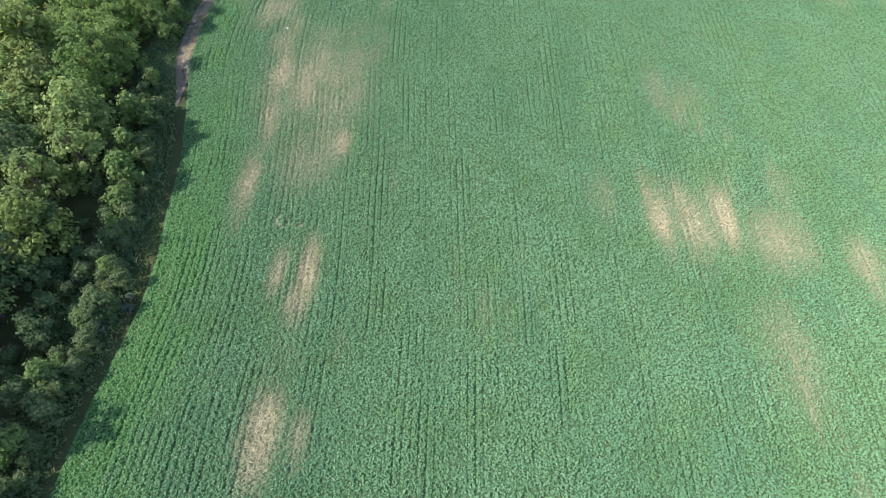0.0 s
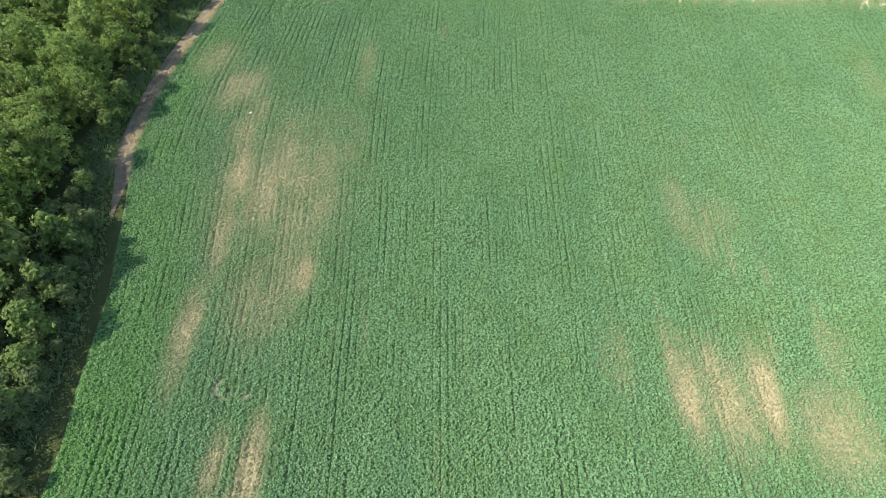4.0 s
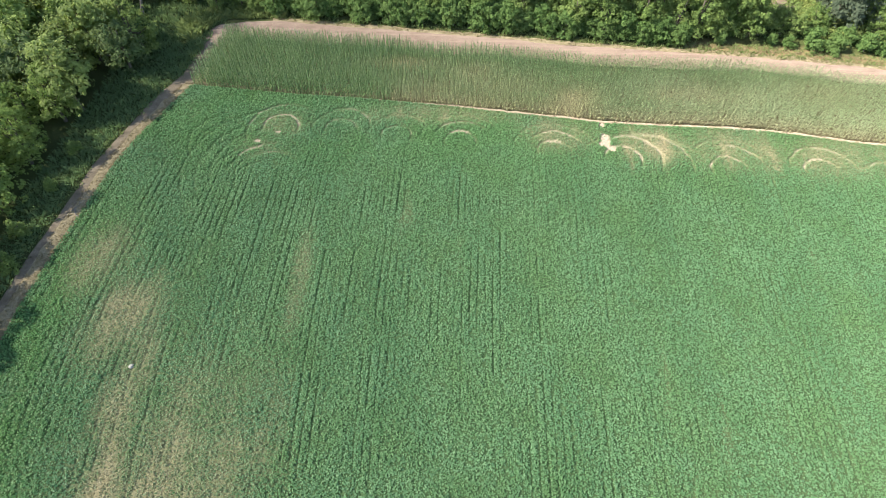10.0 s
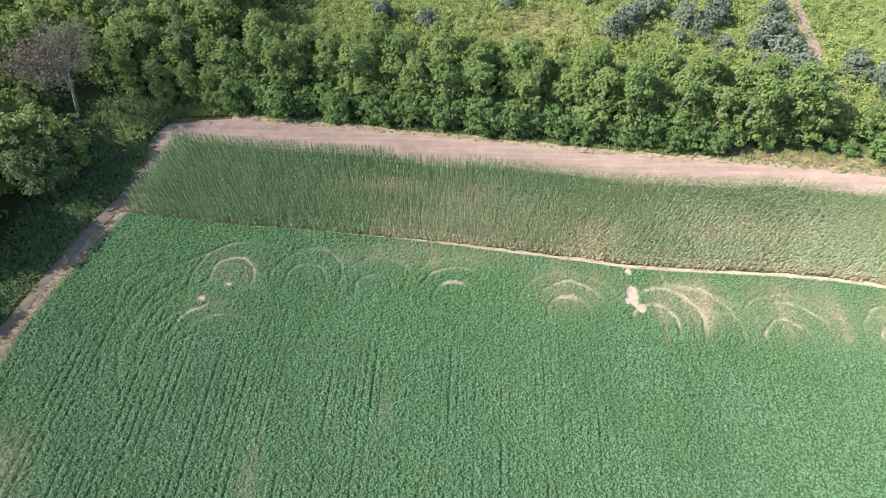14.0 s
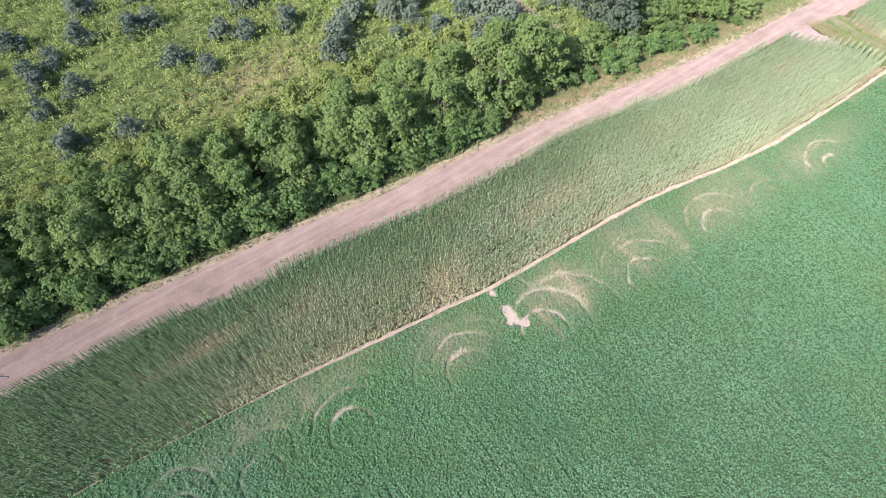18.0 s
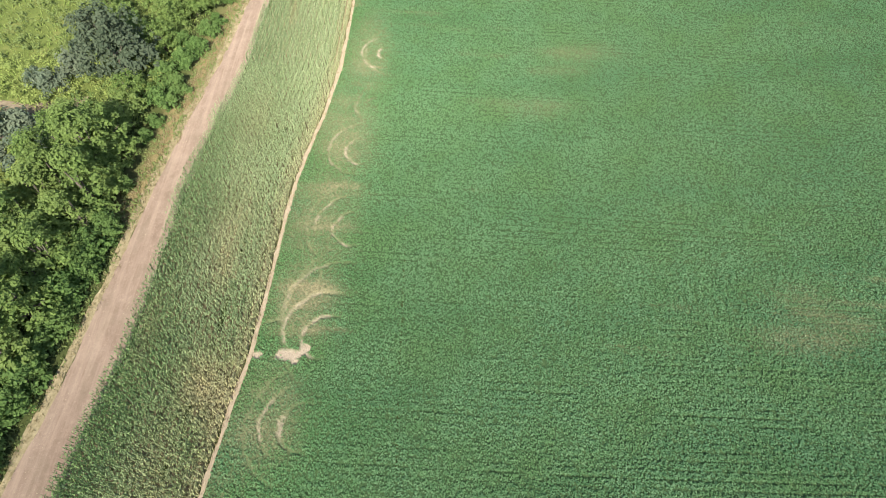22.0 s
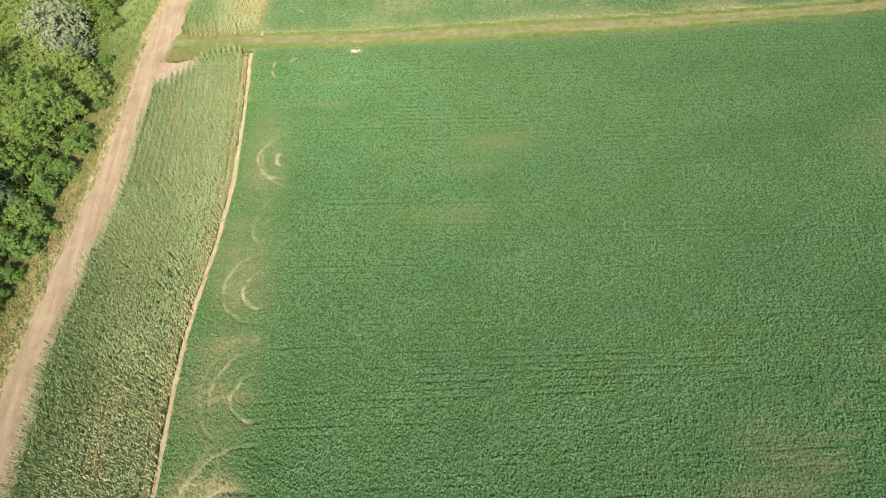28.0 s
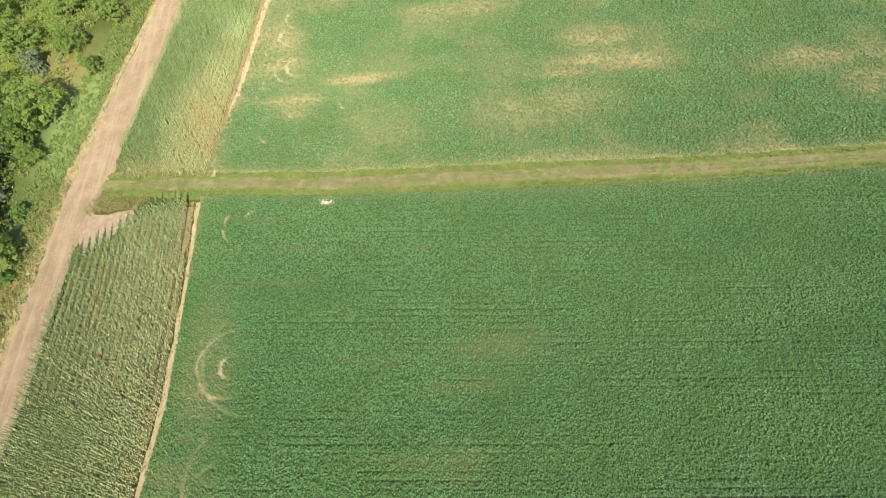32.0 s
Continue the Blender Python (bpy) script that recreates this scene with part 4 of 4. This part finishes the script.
reach = [(-68.0 if 2 < p[1] < 50 else -58.5 if -12 < p[1] < 78 else -53.5) for p in spots]
front = [p for p, r in zip(spots, reach) if p[0] > r]
rear = [p for p, r in zip(spots, reach) if p[0] <= r]
plant(wood_kinds, [p for p in front if not -12 < p[1] < 46] + [(-45.4, 54.6, 1.0), (-45.6, 59.4, 1.05)], rng)
plant(bright_kinds, [p for p in front if -12 < p[1] < 46], rng)
far_wood = scatter([(-68, 100), (-30, 100), (-24, 112), (-24, 150), (-68, 150)], 5.2, rng)
plant(deep_kinds, rear + [(x, y, float(rng.uniform(0.85, 1.2))) for x, y in far_wood], rng)
# small trees and bushes beside the path
side_kinds = [make_tree("young_tree", "small bushy young tree beside the dirt path", "tree", "bushes by the path", 220 + n, 3.6, 1.5, LEAF_HEDGE, 1300, 14, 0.03, 0.25) for n in range(2)]
plant(side_kinds, [(-47.2, 11.2, 1.1), (-47.6, 8.3, 1.15), (-47.6, 6.4, 0.9), (-46.9, 20.5, 0.75), (-47.0, 32.0, 0.6), (-47.5, 25.0, 0.7), (-46.5, 38.0, 0.65), (-41.8, -31.0, 0.95), (-40.6, -36.0, 0.75), (-41.5, -54.0, 1.1), (-41.6, -47.5, 1.2), (-45.8, -4.5, 0.8), (-44.6, -13.0, 1.5), (-43.4, -19.0, 1.4), (-42.6, -23.5, 1.4), (-42.0, -27.0, 1.1), (-40.8, -41.5, 0.7), (-43.0, -58.0, 1.2)], rng)

bank = []
for x, y in even(PATH_W[11:], 34):
    if y > -64:
        bank.append((x - 2.0 + rng.uniform(-1.0, 0.7), y + rng.uniform(-0.6, 0.6), float(rng.uniform(0.4, 0.85))))
bank_kinds = [make_tree("bank_bush", "shady green bush between the path and the wood", "bush", "bushes by the path", 225 + n, 3.2, 1.6, LEAF_SHADE, 900, 14, 0.0, 0.3) for n in range(2)]
plant(bank_kinds, bank, rng)
shade_kinds = [make_tree("bank_tree", "dark green small tree overhanging the dirt path", "tree", "bushes by the path", 228 + n, 5.4, 2.3, LEAF_SHADE, 1900, 20, 0.04, 0.3) for n in range(2)]
shade_spots = []
for x, y in even(PATH_W[10:], 48):
    if -21 < y < -9 or -60 < y < -36:
        shade_spots.append((x - 1.9 + rng.uniform(-0.9, 0.5), y + rng.uniform(-0.8, 0.8), float(rng.uniform(0.7, 1.1)) * (0.62 if y > -30 else 0.5)))
plant(shade_kinds, shade_spots, rng)
under = scatter([(-48.5, -62), (-40.5, -62), (-40.5, -46), (-39.8, -38), (-41.2, -26), (-43.2, -14), (-46.5, -3), (-48.0, -8), (-46.5, -24), (-48.0, -40)], 2.3, rng)
plant(bank_kinds, [(x, y, float(rng.uniform(0.45, 0.95))) for x, y in under], rng)

# the hedge along the road
hedge_kinds = [make_tree("hedge_tree", "dense green tree in the hedge beside the dirt road", "tree", "trees of the hedge", 230 + n, h, r, LEAF_HEDGE, 3700, 32, 0.06, 0.245) for n, (h, r) in enumerate(((7.4, 2.6), (8.0, 2.8), (6.6, 2.5)))]
front_kinds = [make_tree("hedge_bush", "low bright green bush at the foot of the hedge", "bush", "bushes of the hedge", 240 + n, 4.0, 2.1, LEAF_BUSH, 2200, 20, 0.0, 0.25) for n in range(3)]
tall_spots, low_spots, rear_spots = [], [], []
for k, (x, y) in enumerate(even([(-27, 68.5), (10, 64.3), (29, 62), (44, 60.6)], 46)):
    low_spots.append((x + rng.uniform(-0.7, 0.7), y + 2.5 + rng.uniform(-0.5, 0.9), float(rng.uniform(0.75, 1.2))) if x < 37.5 else (x, y + 5.5, 0.8))
for off, gap, s in ((5.0, 26, 1.0), (8.6, 24, 1.0), (11.6, 22, 0.86)):
    for x, y in even([(-28 + off * 0.3, 68.6), (10, 64.3), (29, 62), (47, 60.4)], gap):
        tall_spots.append((x + rng.uniform(-1.0, 1.0), y + off + rng.uniform(-1.0, 1.0), s * float(rng.uniform(0.95, 1.28))))
for off, gap in ((14.4, 24), (16.8, 22), (19.2, 18)):
    for x, y in even([(-22, 68.0), (10, 64.3), (29, 62), (45, 60.5)], gap):
        rear_spots.append((x + rng.uniform(-1.3, 1.3), y + off + rng.uniform(-1.2, 1.2), float(rng.uniform(0.75, 1.3)) * (1.1 if off < 15 else 0.85)))
tall_spots += [(-37.5, 72.0, 0.8), (-33.5, 72.2, 0.7), (-30.5, 71.6, 0.75), (-41.5, 73.5, 0.85), (-36, 76, 1.0), (-31, 76, 1.0), (-45.5, 75.5, 1.0), (-39.5, 77.5, 1.0)]
plant(hedge_kinds, tall_spots, rng)
rear_kinds = [make_tree("thicket_bush", "yellow-green bush between hedge and meadow", "bush", "bushes behind the hedge", 245 + n, 3.4, 1.9, LEAF_YELLOW, 1000, 16, 0.0, 0.34) for n in range(2)]
plant(rear_kinds, rear_spots, rng)
plant(front_kinds, low_spots + [(41.5, 64.0, 0.55), (49.5, 63.8, 0.5)], rng)
green_kinds = [make_tree("bush", "bright light-green rounded bush on the road bank", "bush", "bushes on the bank", 250, 3.0, 2.3, LEAF_BUSH, 1700, 18, 0.0, 0.28)]
plant(green_kinds, [(55.3, 63.3, 1.0), (58.5, 62.2, 0.8), (66.5, 61.2, 0.8), (63.5, 62.4, 0.9), (70.0, 60.6, 0.8), (61.0, 64.5, 0.9), (67.5, 63.5, 0.9), (52.0, 63.6, 0.6), (73.0, 60.2, 0.6), (78.0, 59.6, 0.5), (87.5, 60.5, 0.5)], rng)
dark_kinds = [make_tree("dark_tree", "large dark blue-green tree behind the road bank", "tree", "", 260, 8.0, 4.4, LEAF_DARK, 7500, 34, 0.08, 0.27)]
plant(dark_kinds, [(61.0, 69.4, 1.3)], rng)
east_kinds = [make_tree("roadside_tree", "spreading green tree beside the farm road", "tree", "trees along the road", 270 + n, 6.4, 3.5, LEAF_HEDGE, 4200, 32, 0.03, 0.245) for n in range(2)]
plant(east_kinds, [(75.5, 63.8, 1.05), (71.5, 66.0, 0.9), (80.5, 60.3, 0.75), (69.5, 71.5, 1.0), (80.5, 66.5, 0.95), (103.0, 61.5, 1.05), (99.0, 64.0, 1.0), (107.0, 67.5, 0.9), (112.3, 57.6, 0.5), (117.8, 61.5, 0.7), (123.8, 57.0, 0.7), (118.0, 68.5, 1.0), (127.0, 64.0, 0.9), (111.0, 74.0, 1.0), (124.0, 74.0, 1.0), (133.0, 60.0, 0.9), (131.0, 72.0, 1.0), (52.0, 66.5, 0.85), (48.5, 66.5, 0.8), (66.5, 66.0, 0.85), (57.0, 67.5, 0.8), (84.5, 63.5, 0.8), (77.5, 69.5, 0.9), (95.5, 61.2, 0.45), (66.0, 73.5, 0.8), (74.0, 75.5, 0.9), (84.0, 74.0, 0.9), (104.5, 73.5, 0.8), (90.0, 76.0, 0.8)], rng)
silver_kinds = [make_tree("silver_shrub", "grey-green silvery shrub standing in the meadow", "shrub", "silver shrubs of the meadow", 280 + n, 2.7, 1.8, LEAF_SILVER, 1100, 14, 0.0, 0.26) for n in range(2)]
SILVER = [(-10.2, 91.6, 0.9), (-2.5, 90.7, 0.9), (7.3, 101.1, 1.0), (28.9, 91.5, 1.25), (26.2, 88.0, 1.0), (42.6, 92.7, 1.1), (49.3, 81.8, 1.4), (47.9, 77.6, 1.2), (51.0, 79.5, 1.1), (59.3, 79.3, 1.0), (10.6, 96.9, 0.8), (24.1, 99.3, 1.0), (38.0, 92.4, 1.1), (42.0, 84.8, 0.8), (33.0, 95.0, 1.2), (31.5, 105.8, 1.0), (37.6, 99.5, 1.0), (15.2, 102.8, 0.9), (18.3, 100.7, 0.9), (48.5, 87.0, 1.2)]
SILVER += [(46.0, 80.0, 0.9), (44.5, 77.8, 0.8), (50.0, 77.0, 0.9), (52.0, 82.0, 0.9), (46.5, 84.5, 0.9), (40.0, 88.5, 0.8), (60.5, 82.0, 0.8), (52.5, 87.5, 0.9), (36.0, 87.0, 0.7), (113.6, 65.5, 0.9), (89.0, 64.8, 1.1), (52.5, 93.5, 1.1), (44.0, 97.0, 1.1), (62.5, 78.0, 1.0), (65.5, 77.0, 1.0), (21.0, 108.0, 1.1), (5.0, 112.0, 1.0), (29.0, 116.0, 1.2), (50.0, 105.0, 1.3), (40.0, 110.0, 1.2), (-6.0, 103.0, 0.9), (-1.9, 114.1, 1.0), (-7.0, 111.4, 0.9), (-10.4, 110.1, 0.9), (-8.8, 93.1, 0.8), (-10.9, 118.4, 1.0), (-10.3, 107.1, 0.9), (-0.2, 121.7, 1.1), (7.7, 112.1, 0.9), (-10.7, 101.0, 0.8), (8.0, 120.0, 1.0), (-18.0, 105.0, 0.9), (-17.0, 114.0, 1.0), (16.0, 118.0, 1.0)]
plant([make_tree("silver_tree", "broad grey-green silvery tree beside the road", "tree", "", 285, 6.4, 4.2, LEAF_PALE, 4600, 34, 0.05, 0.3)], [(93.0, 67.2, 1.15)], rng)
plant(silver_kinds, [(x, y, s * 1.3) for x, y, s in SILVER] + [(-39.6, -42.0, 0.55), (-40.6, -41.0, 0.5), (-37.6, -40.2, 0.35), (-37.8, -38.8, 0.3)], rng)


def dead_tree():
    g = np.random.default_rng(300)
    top = new("dead_tree")
    pieces, tips = [], []

    def grow(p, d, l, r, depth):
        q = p + d * l
        pieces.append((tuple(p), tuple(q), r, r * 0.65))
        if depth == 0:
            tips.append(q)
            return
        for _ in range(3 if depth > 1 else 4):
            e = d + g.normal(size=3) * 0.44 + np.array([0.12, 0, 0.22])
            grow(q, e / np.linalg.norm(e), l * g.uniform(0.62, 0.85), r * 0.6, depth - 1)

    grow(np.array([0, 0, -0.1]), np.array([0.28, 0.05, 0.96]), 2.2, 0.15, 4)
    part("trunk", limbs_mesh("trunk", pieces, DEADWOOD), top)
    tips = np.array(tips)
    part("crown", leaf_cloud("crown", tips, np.full(len(tips), 1.3), 5500, 0.11, TWIGS, g, 0.0, 0.1, 0.8, 6, 2.0), top, "fine dry grey-brown twigs")
    top.matrix_basis = at(-48.8, 69.4, 0, 1.85)
    return tagged(top, "bare dead tree with bleached limbs and grey twigs", "tree")


dead_tree()


# ---- weeds and grass ----
def tufts(name, spots, tall, spread, blades, material, seed, label, category, width=0.09):
    """Clumps of leaning blades, all in one mesh."""
    g = np.random.default_rng(seed)
    p = np.repeat(np.array(spots, float), blades, axis=0)
    n = len(p)
    size = np.repeat(0.6 + 0.8 * g.random(len(spots)), blades)
    ang = g.random(n) * 2 * np.pi
    r = spread * size * np.sqrt(g.random(n))
    x, y = p[:, 0] + np.cos(ang) * r, p[:, 1] + np.sin(ang) * r
    h = tall * size * (0.45 + 0.6 * g.random(n)) * (1.15 - 0.5 * r / (spread * size))
    lean = ang + g.normal(0, 0.5, n)
    lx, ly = np.cos(lean) * h * 0.45, np.sin(lean) * h * 0.45
    w = width * size * (0.7 + 0.6 * g.random(n))
    face = g.random(n) * 2 * np.pi
    wx, wy = np.cos(face) * w, np.sin(face) * w
    v = np.stack([np.stack([x - wx, y - wy, 0 * x - 0.03], 1), np.stack([x + wx, y + wy, 0 * x - 0.03], 1), np.stack([x + lx + wx * 1.3, y + ly + wy * 1.3, h * 0.75], 1), np.stack([x + lx * 1.9, y + ly * 1.9, h], 1)], 1).reshape(-1, 3)
    i = np.arange(n) * 4
    ob = new(name, mesh_from(name, v, np.stack([i, i + 1, i + 2, i + 3], 1), material))
    return tagged(ob, label, category, kind="stuff")


def along(line, gap, off0, off1, g, x0=-1e9, x1=1e9):
    p = even(line, int(length(line) / gap))
    d = np.gradient(p, axis=0)
    d /= np.linalg.norm(d, axis=1, keepdims=True)
    side = np.stack([-d[:, 1], d[:, 0]], 1)
    p = p + side * g.uniform(off0, off1, len(p))[:, None] + g.normal(0, gap * 0.4, p.shape)
    return p[(p[:, 0] > x0) & (p[:, 0] < x1)]


MEADOW = [(-26, 82), (0, 79), (20, 77), (40, 74), (48, 68), (66, 63), (80, 61.5), (100, 62), (135, 58), (135, 84), (90, 90), (66, 112), (24, 150), (-45, 150), (-42, 104)]
near = np.array(scatter(MEADOW, 0.85, rng, 0.6))
near = near[(off_line(near[:, 0], near[:, 1], [(55.5, 74.5), (55.2, 82), (56.5, 88), (57.4, 95), (58.3, 106)]) > 0.9) & (near[:, 1] < 146 - 40 * rng.random(len(near)) * (near[:, 0] > 60))]
def mounds(name, spots, low, high, count, size, material, seed, label, category):
    """Low leafy mounds of weeds, all in one mesh."""
    g = np.random.default_rng(seed)
    p = np.array(spots, float)
    r = g.uniform(low, high, len(p))
    centres = np.stack([p[:, 0], p[:, 1], r * g.uniform(0.25, 0.6, len(p))], 1)
    ob = new(name, leaf_cloud(name, centres, r, count, size, material, g, 0.5, 0.6, 0.9, 10, 1.0))
    return tagged(ob, label, category, kind="stuff")


west_side = near[near[:, 0] < 66]
mounds("roadside_weeds", near[near[:, 0] >= 66][::2], 0.4, 1.0, 16000, 0.29, GRASS, 414, "green weeds between the trees by the road", "weeds")
mounds("meadow_weeds", west_side[::2], 0.5, 1.25, 125000, 0.25, WEED, 401, "tall yellow-green meadow weeds in leafy mounds", "weeds")
green = near[cloud(near[:, 0], near[:, 1], 9, 77) > 0.56]
mounds("meadow_herbs", green[::3] + 0.3, 0.6, 1.25, 32000, 0.26, GRASS, 402, "darker green tall herbs among the weeds", "weeds")
tufts("meadow_grass", near[1::2], 0.6, 0.5, 4, WEED, 408, "yellow-green meadow grass", "grass", 0.05)
MARGIN = [(-39.5, 52), (-37.5, 56), (-36.8, 62), (-36.8, 67.5), (-33, 69.5), (-33, 76), (-54, 72), (-49.5, 62), (-48.5, 54), (-50, 30), (-50, 2), (-46.5, -8), (-44, -20), (-43.5, -30), (-43.5, -64), (-39.6, -64), (-39.4, -50), (-38.4, -40), (-39.5, -28), (-41, -18), (-43, -9), (-45.5, 0), (-46.8, 10), (-46.3, 22), (-45.2, 32), (-43.5, 41)]
tufts("path_weeds", np.array(scatter(MARGIN, 0.62, rng, 0.6)), 0.6, 0.45, 18, WEED_SHADE, 403, "tall weeds between path and wood, dark green for the shade there", "weeds", 0.035)
tufts("tall_grass", np.array(scatter([(-42.5, 65.5), (-38.2, 64.5), (-37.2, 67.8), (-35.0, 69.0), (-26.0, 69.4), (-26.0, 71.5), (-34.0, 73.0), (-41.5, 69.5)], 0.5, rng)), 0.9, 0.4, 14, GRASS, 407, "clump of tall bright green grass by the path", "grass", 0.05)
tufts("grass_clump", np.array(scatter([(-40.6, 63.2), (-38.6, 63.0), (-37.6, 66.0), (-36.9, 68.4), (-39.4, 68.4), (-40.8, 66.0)], 0.35, rng)), 1.3, 0.4, 12, GRASS, 413, "tall bright green clump of reeds by the road bend", "grass", 0.06)
g4 = np.random.default_rng(404)
straw = np.concatenate([along(NORTH_EDGE, 0.2, -0.2, 0.6, g4, -10, 87), along(FAR_EDGE, 0.2, -0.1, 0.6, g4, 90, 140), along([(90.9, 39.6), (91.9, 50.6)], 0.1, -0.4, 0.4, g4), np.array(scatter([(86.2, 47.4), (88.0, 46.0), (89.2, 52.6), (86.4, 53.4)], 0.3, g4)), along([q for q in WEST_EDGE if q[1] > -4], 0.14, 0.0, 0.8, g4), along([q for q in WEST_EDGE if q[1] > 0], 0.035, -0.5, 1.1, g4), along(ROAD_N, 0.25, 0.0, 0.9, g4, -28, 140), along(ROAD_N, 0.09, 0.2, 2.6, g4, 36, 92)])
tufts("dry_grass", straw, 0.24, 0.3, 10, STRAW, 405, "tufts of dry tan grass on the verges", "grass", 0.03)
low = np.concatenate([along(TRACK_W, 0.1, 0.0, 0.8, g4), along(TRACK_E, 0.1, -0.8, 0.1, g4), along([((a[0] + b[0]) / 2, (a[1] + b[1]) / 2) for a, b in zip(TRACK_W, TRACK_E)], 0.16, -0.35, 0.35, g4)])
low = np.concatenate([low[low[:, 1] > -62], np.array(scatter([(86.4, 47.6), (88.2, 46.4), (89.0, 52.6), (86.6, 53.0)], 0.3, g4)), np.array(scatter([(88.4, 42), (90.6, 42), (91.6, 51.5), (89.2, 52)], 0.35, g4))])
tufts("track_grass", low, 0.16, 0.25, 7, GRASS, 409, "short grass along the field track", "grass", 0.045)
verge = np.concatenate([along(ROAD_N, 0.25, 0.6, 2.4, g4, -28, 40), along(ROAD_N, 0.06, 0.8, 5.0, g4, 78, 130), along(PATH_W, 0.25, -1.0, 0.1, g4), along(ROAD_N, 0.12, 0.3, 3.2, g4, 36, 92)])
tufts("verge_grass", verge, 0.3, 0.3, 9, GRASS, 406, "short green grass on the verges", "grass", 0.06)


# ---- small things ----
def stone(name, x, y, size, seed, label, group="", flat=0.6):
    """A weathered block of stone: a rounded lump with knocked-off corners."""
    g = np.random.default_rng(seed)
    bm = bmesh.new()
    bmesh.ops.create_icosphere(bm, subdivisions=2, radius=size)
    for v in bm.verts:
        k = 1 + 0.28 * noise.noise(v.co * (1.6 / size) + Vector((seed, 0, 0)))
        v.co = Vector((v.co.x * k, v.co.y * k * 0.8, max(v.co.z * k * flat, -size * 0.35)))
    me = bpy.data.meshes.new(name)
    bm.to_mesh(me)
    bm.free()
    me.materials.append(STONE)
    ob = new(name, me)
    ob.matrix_basis = pose(x, y, size * 0.3, 0, 0, float(g.random() * 360))
    return tagged(ob, label, "stone", group)


stone("boulder", -30.4, 9.5, 0.3, 3, "pale boulder lying in the dry crop")
for n in range(9):
    stone("stone", 84.75 - 0.05 * n + rng.uniform(-0.25, 0.25), 25.9 - n * 0.2 + rng.uniform(-0.1, 0.1), float(rng.uniform(0.14, 0.28)), 20 + n, "white stone heaped beside the field track", "stones by the track")


def branch(x, y, turn, size, seed):
    g = np.random.default_rng(seed)
    pieces, p = [], np.array([-size, 0, 0.05])
    for k in range(5):
        q = p + np.array([size * 0.42, g.normal(0, 0.12) * size, g.uniform(-0.01, 0.05)])
        pieces.append((tuple(p), tuple(q), 0.09 - 0.014 * k, 0.076 - 0.014 * k))
        if k in (1, 2, 3):
            e = q + np.array([size * 0.25, g.choice([-1, 1]) * size * 0.35, 0.08])
            pieces.append((tuple(q), tuple(e), 0.04, 0.015))
        p = q
    ob = new("fallen_branch", limbs_mesh("fallen_branch", pieces, DEADWOOD))
    ob.matrix_basis = pose(x, y, 0.05, 0, 0, turn)
    return tagged(ob, "bleached fallen branch lying on bare earth", "branch", "fallen branches")


branch(-23.8, 65.6, 140, 0.8, 1)
branch(-43.2, 29.5, 60, 1.0, 2)
branch(-43.0, 28.6, 120, 0.8, 3)


def gravel(name, spots, low, high, seed, label):
    """Loose small stones, all in one mesh: eight-faced lumps."""
    g = np.random.default_rng(seed)
    p = np.array(spots, float)
    n = len(p)
    r = g.uniform(low, high, n)
    corner = np.array([(1, 0, 0), (0, 1, 0), (-1, 0, 0), (0, -1, 0), (0, 0, 0.7), (0, 0, -0.5)], float)
    v = corner[None] * r[:, None, None] * g.uniform(0.7, 1.3, (n, 6, 1)) + np.concatenate([p, (r * 0.4 + 0.03)[:, None]], 1)[:, None]
    face = np.array([(0, 1, 4), (1, 2, 4), (2, 3, 4), (3, 0, 4), (1, 0, 5), (2, 1, 5), (3, 2, 5), (0, 3, 5)])
    f = (np.arange(n)[:, None, None] * 6 + face[None]).reshape(-1, 3)
    ob = new(name, mesh_from(name, v.reshape(-1, 3), f, PALE))
    return tagged(ob, label, "gravel", kind="stuff")


g5 = np.random.default_rng(411)
gravel("road_gravel", np.concatenate([along(ROAD_N, 0.5, -1.4, 0.4, g5, -30, 135), along(ROAD_S, 0.12, 0.2, 5.0, g5, -30, 135)]), 0.02, 0.06, 412, "loose pale stones along the dirt road")
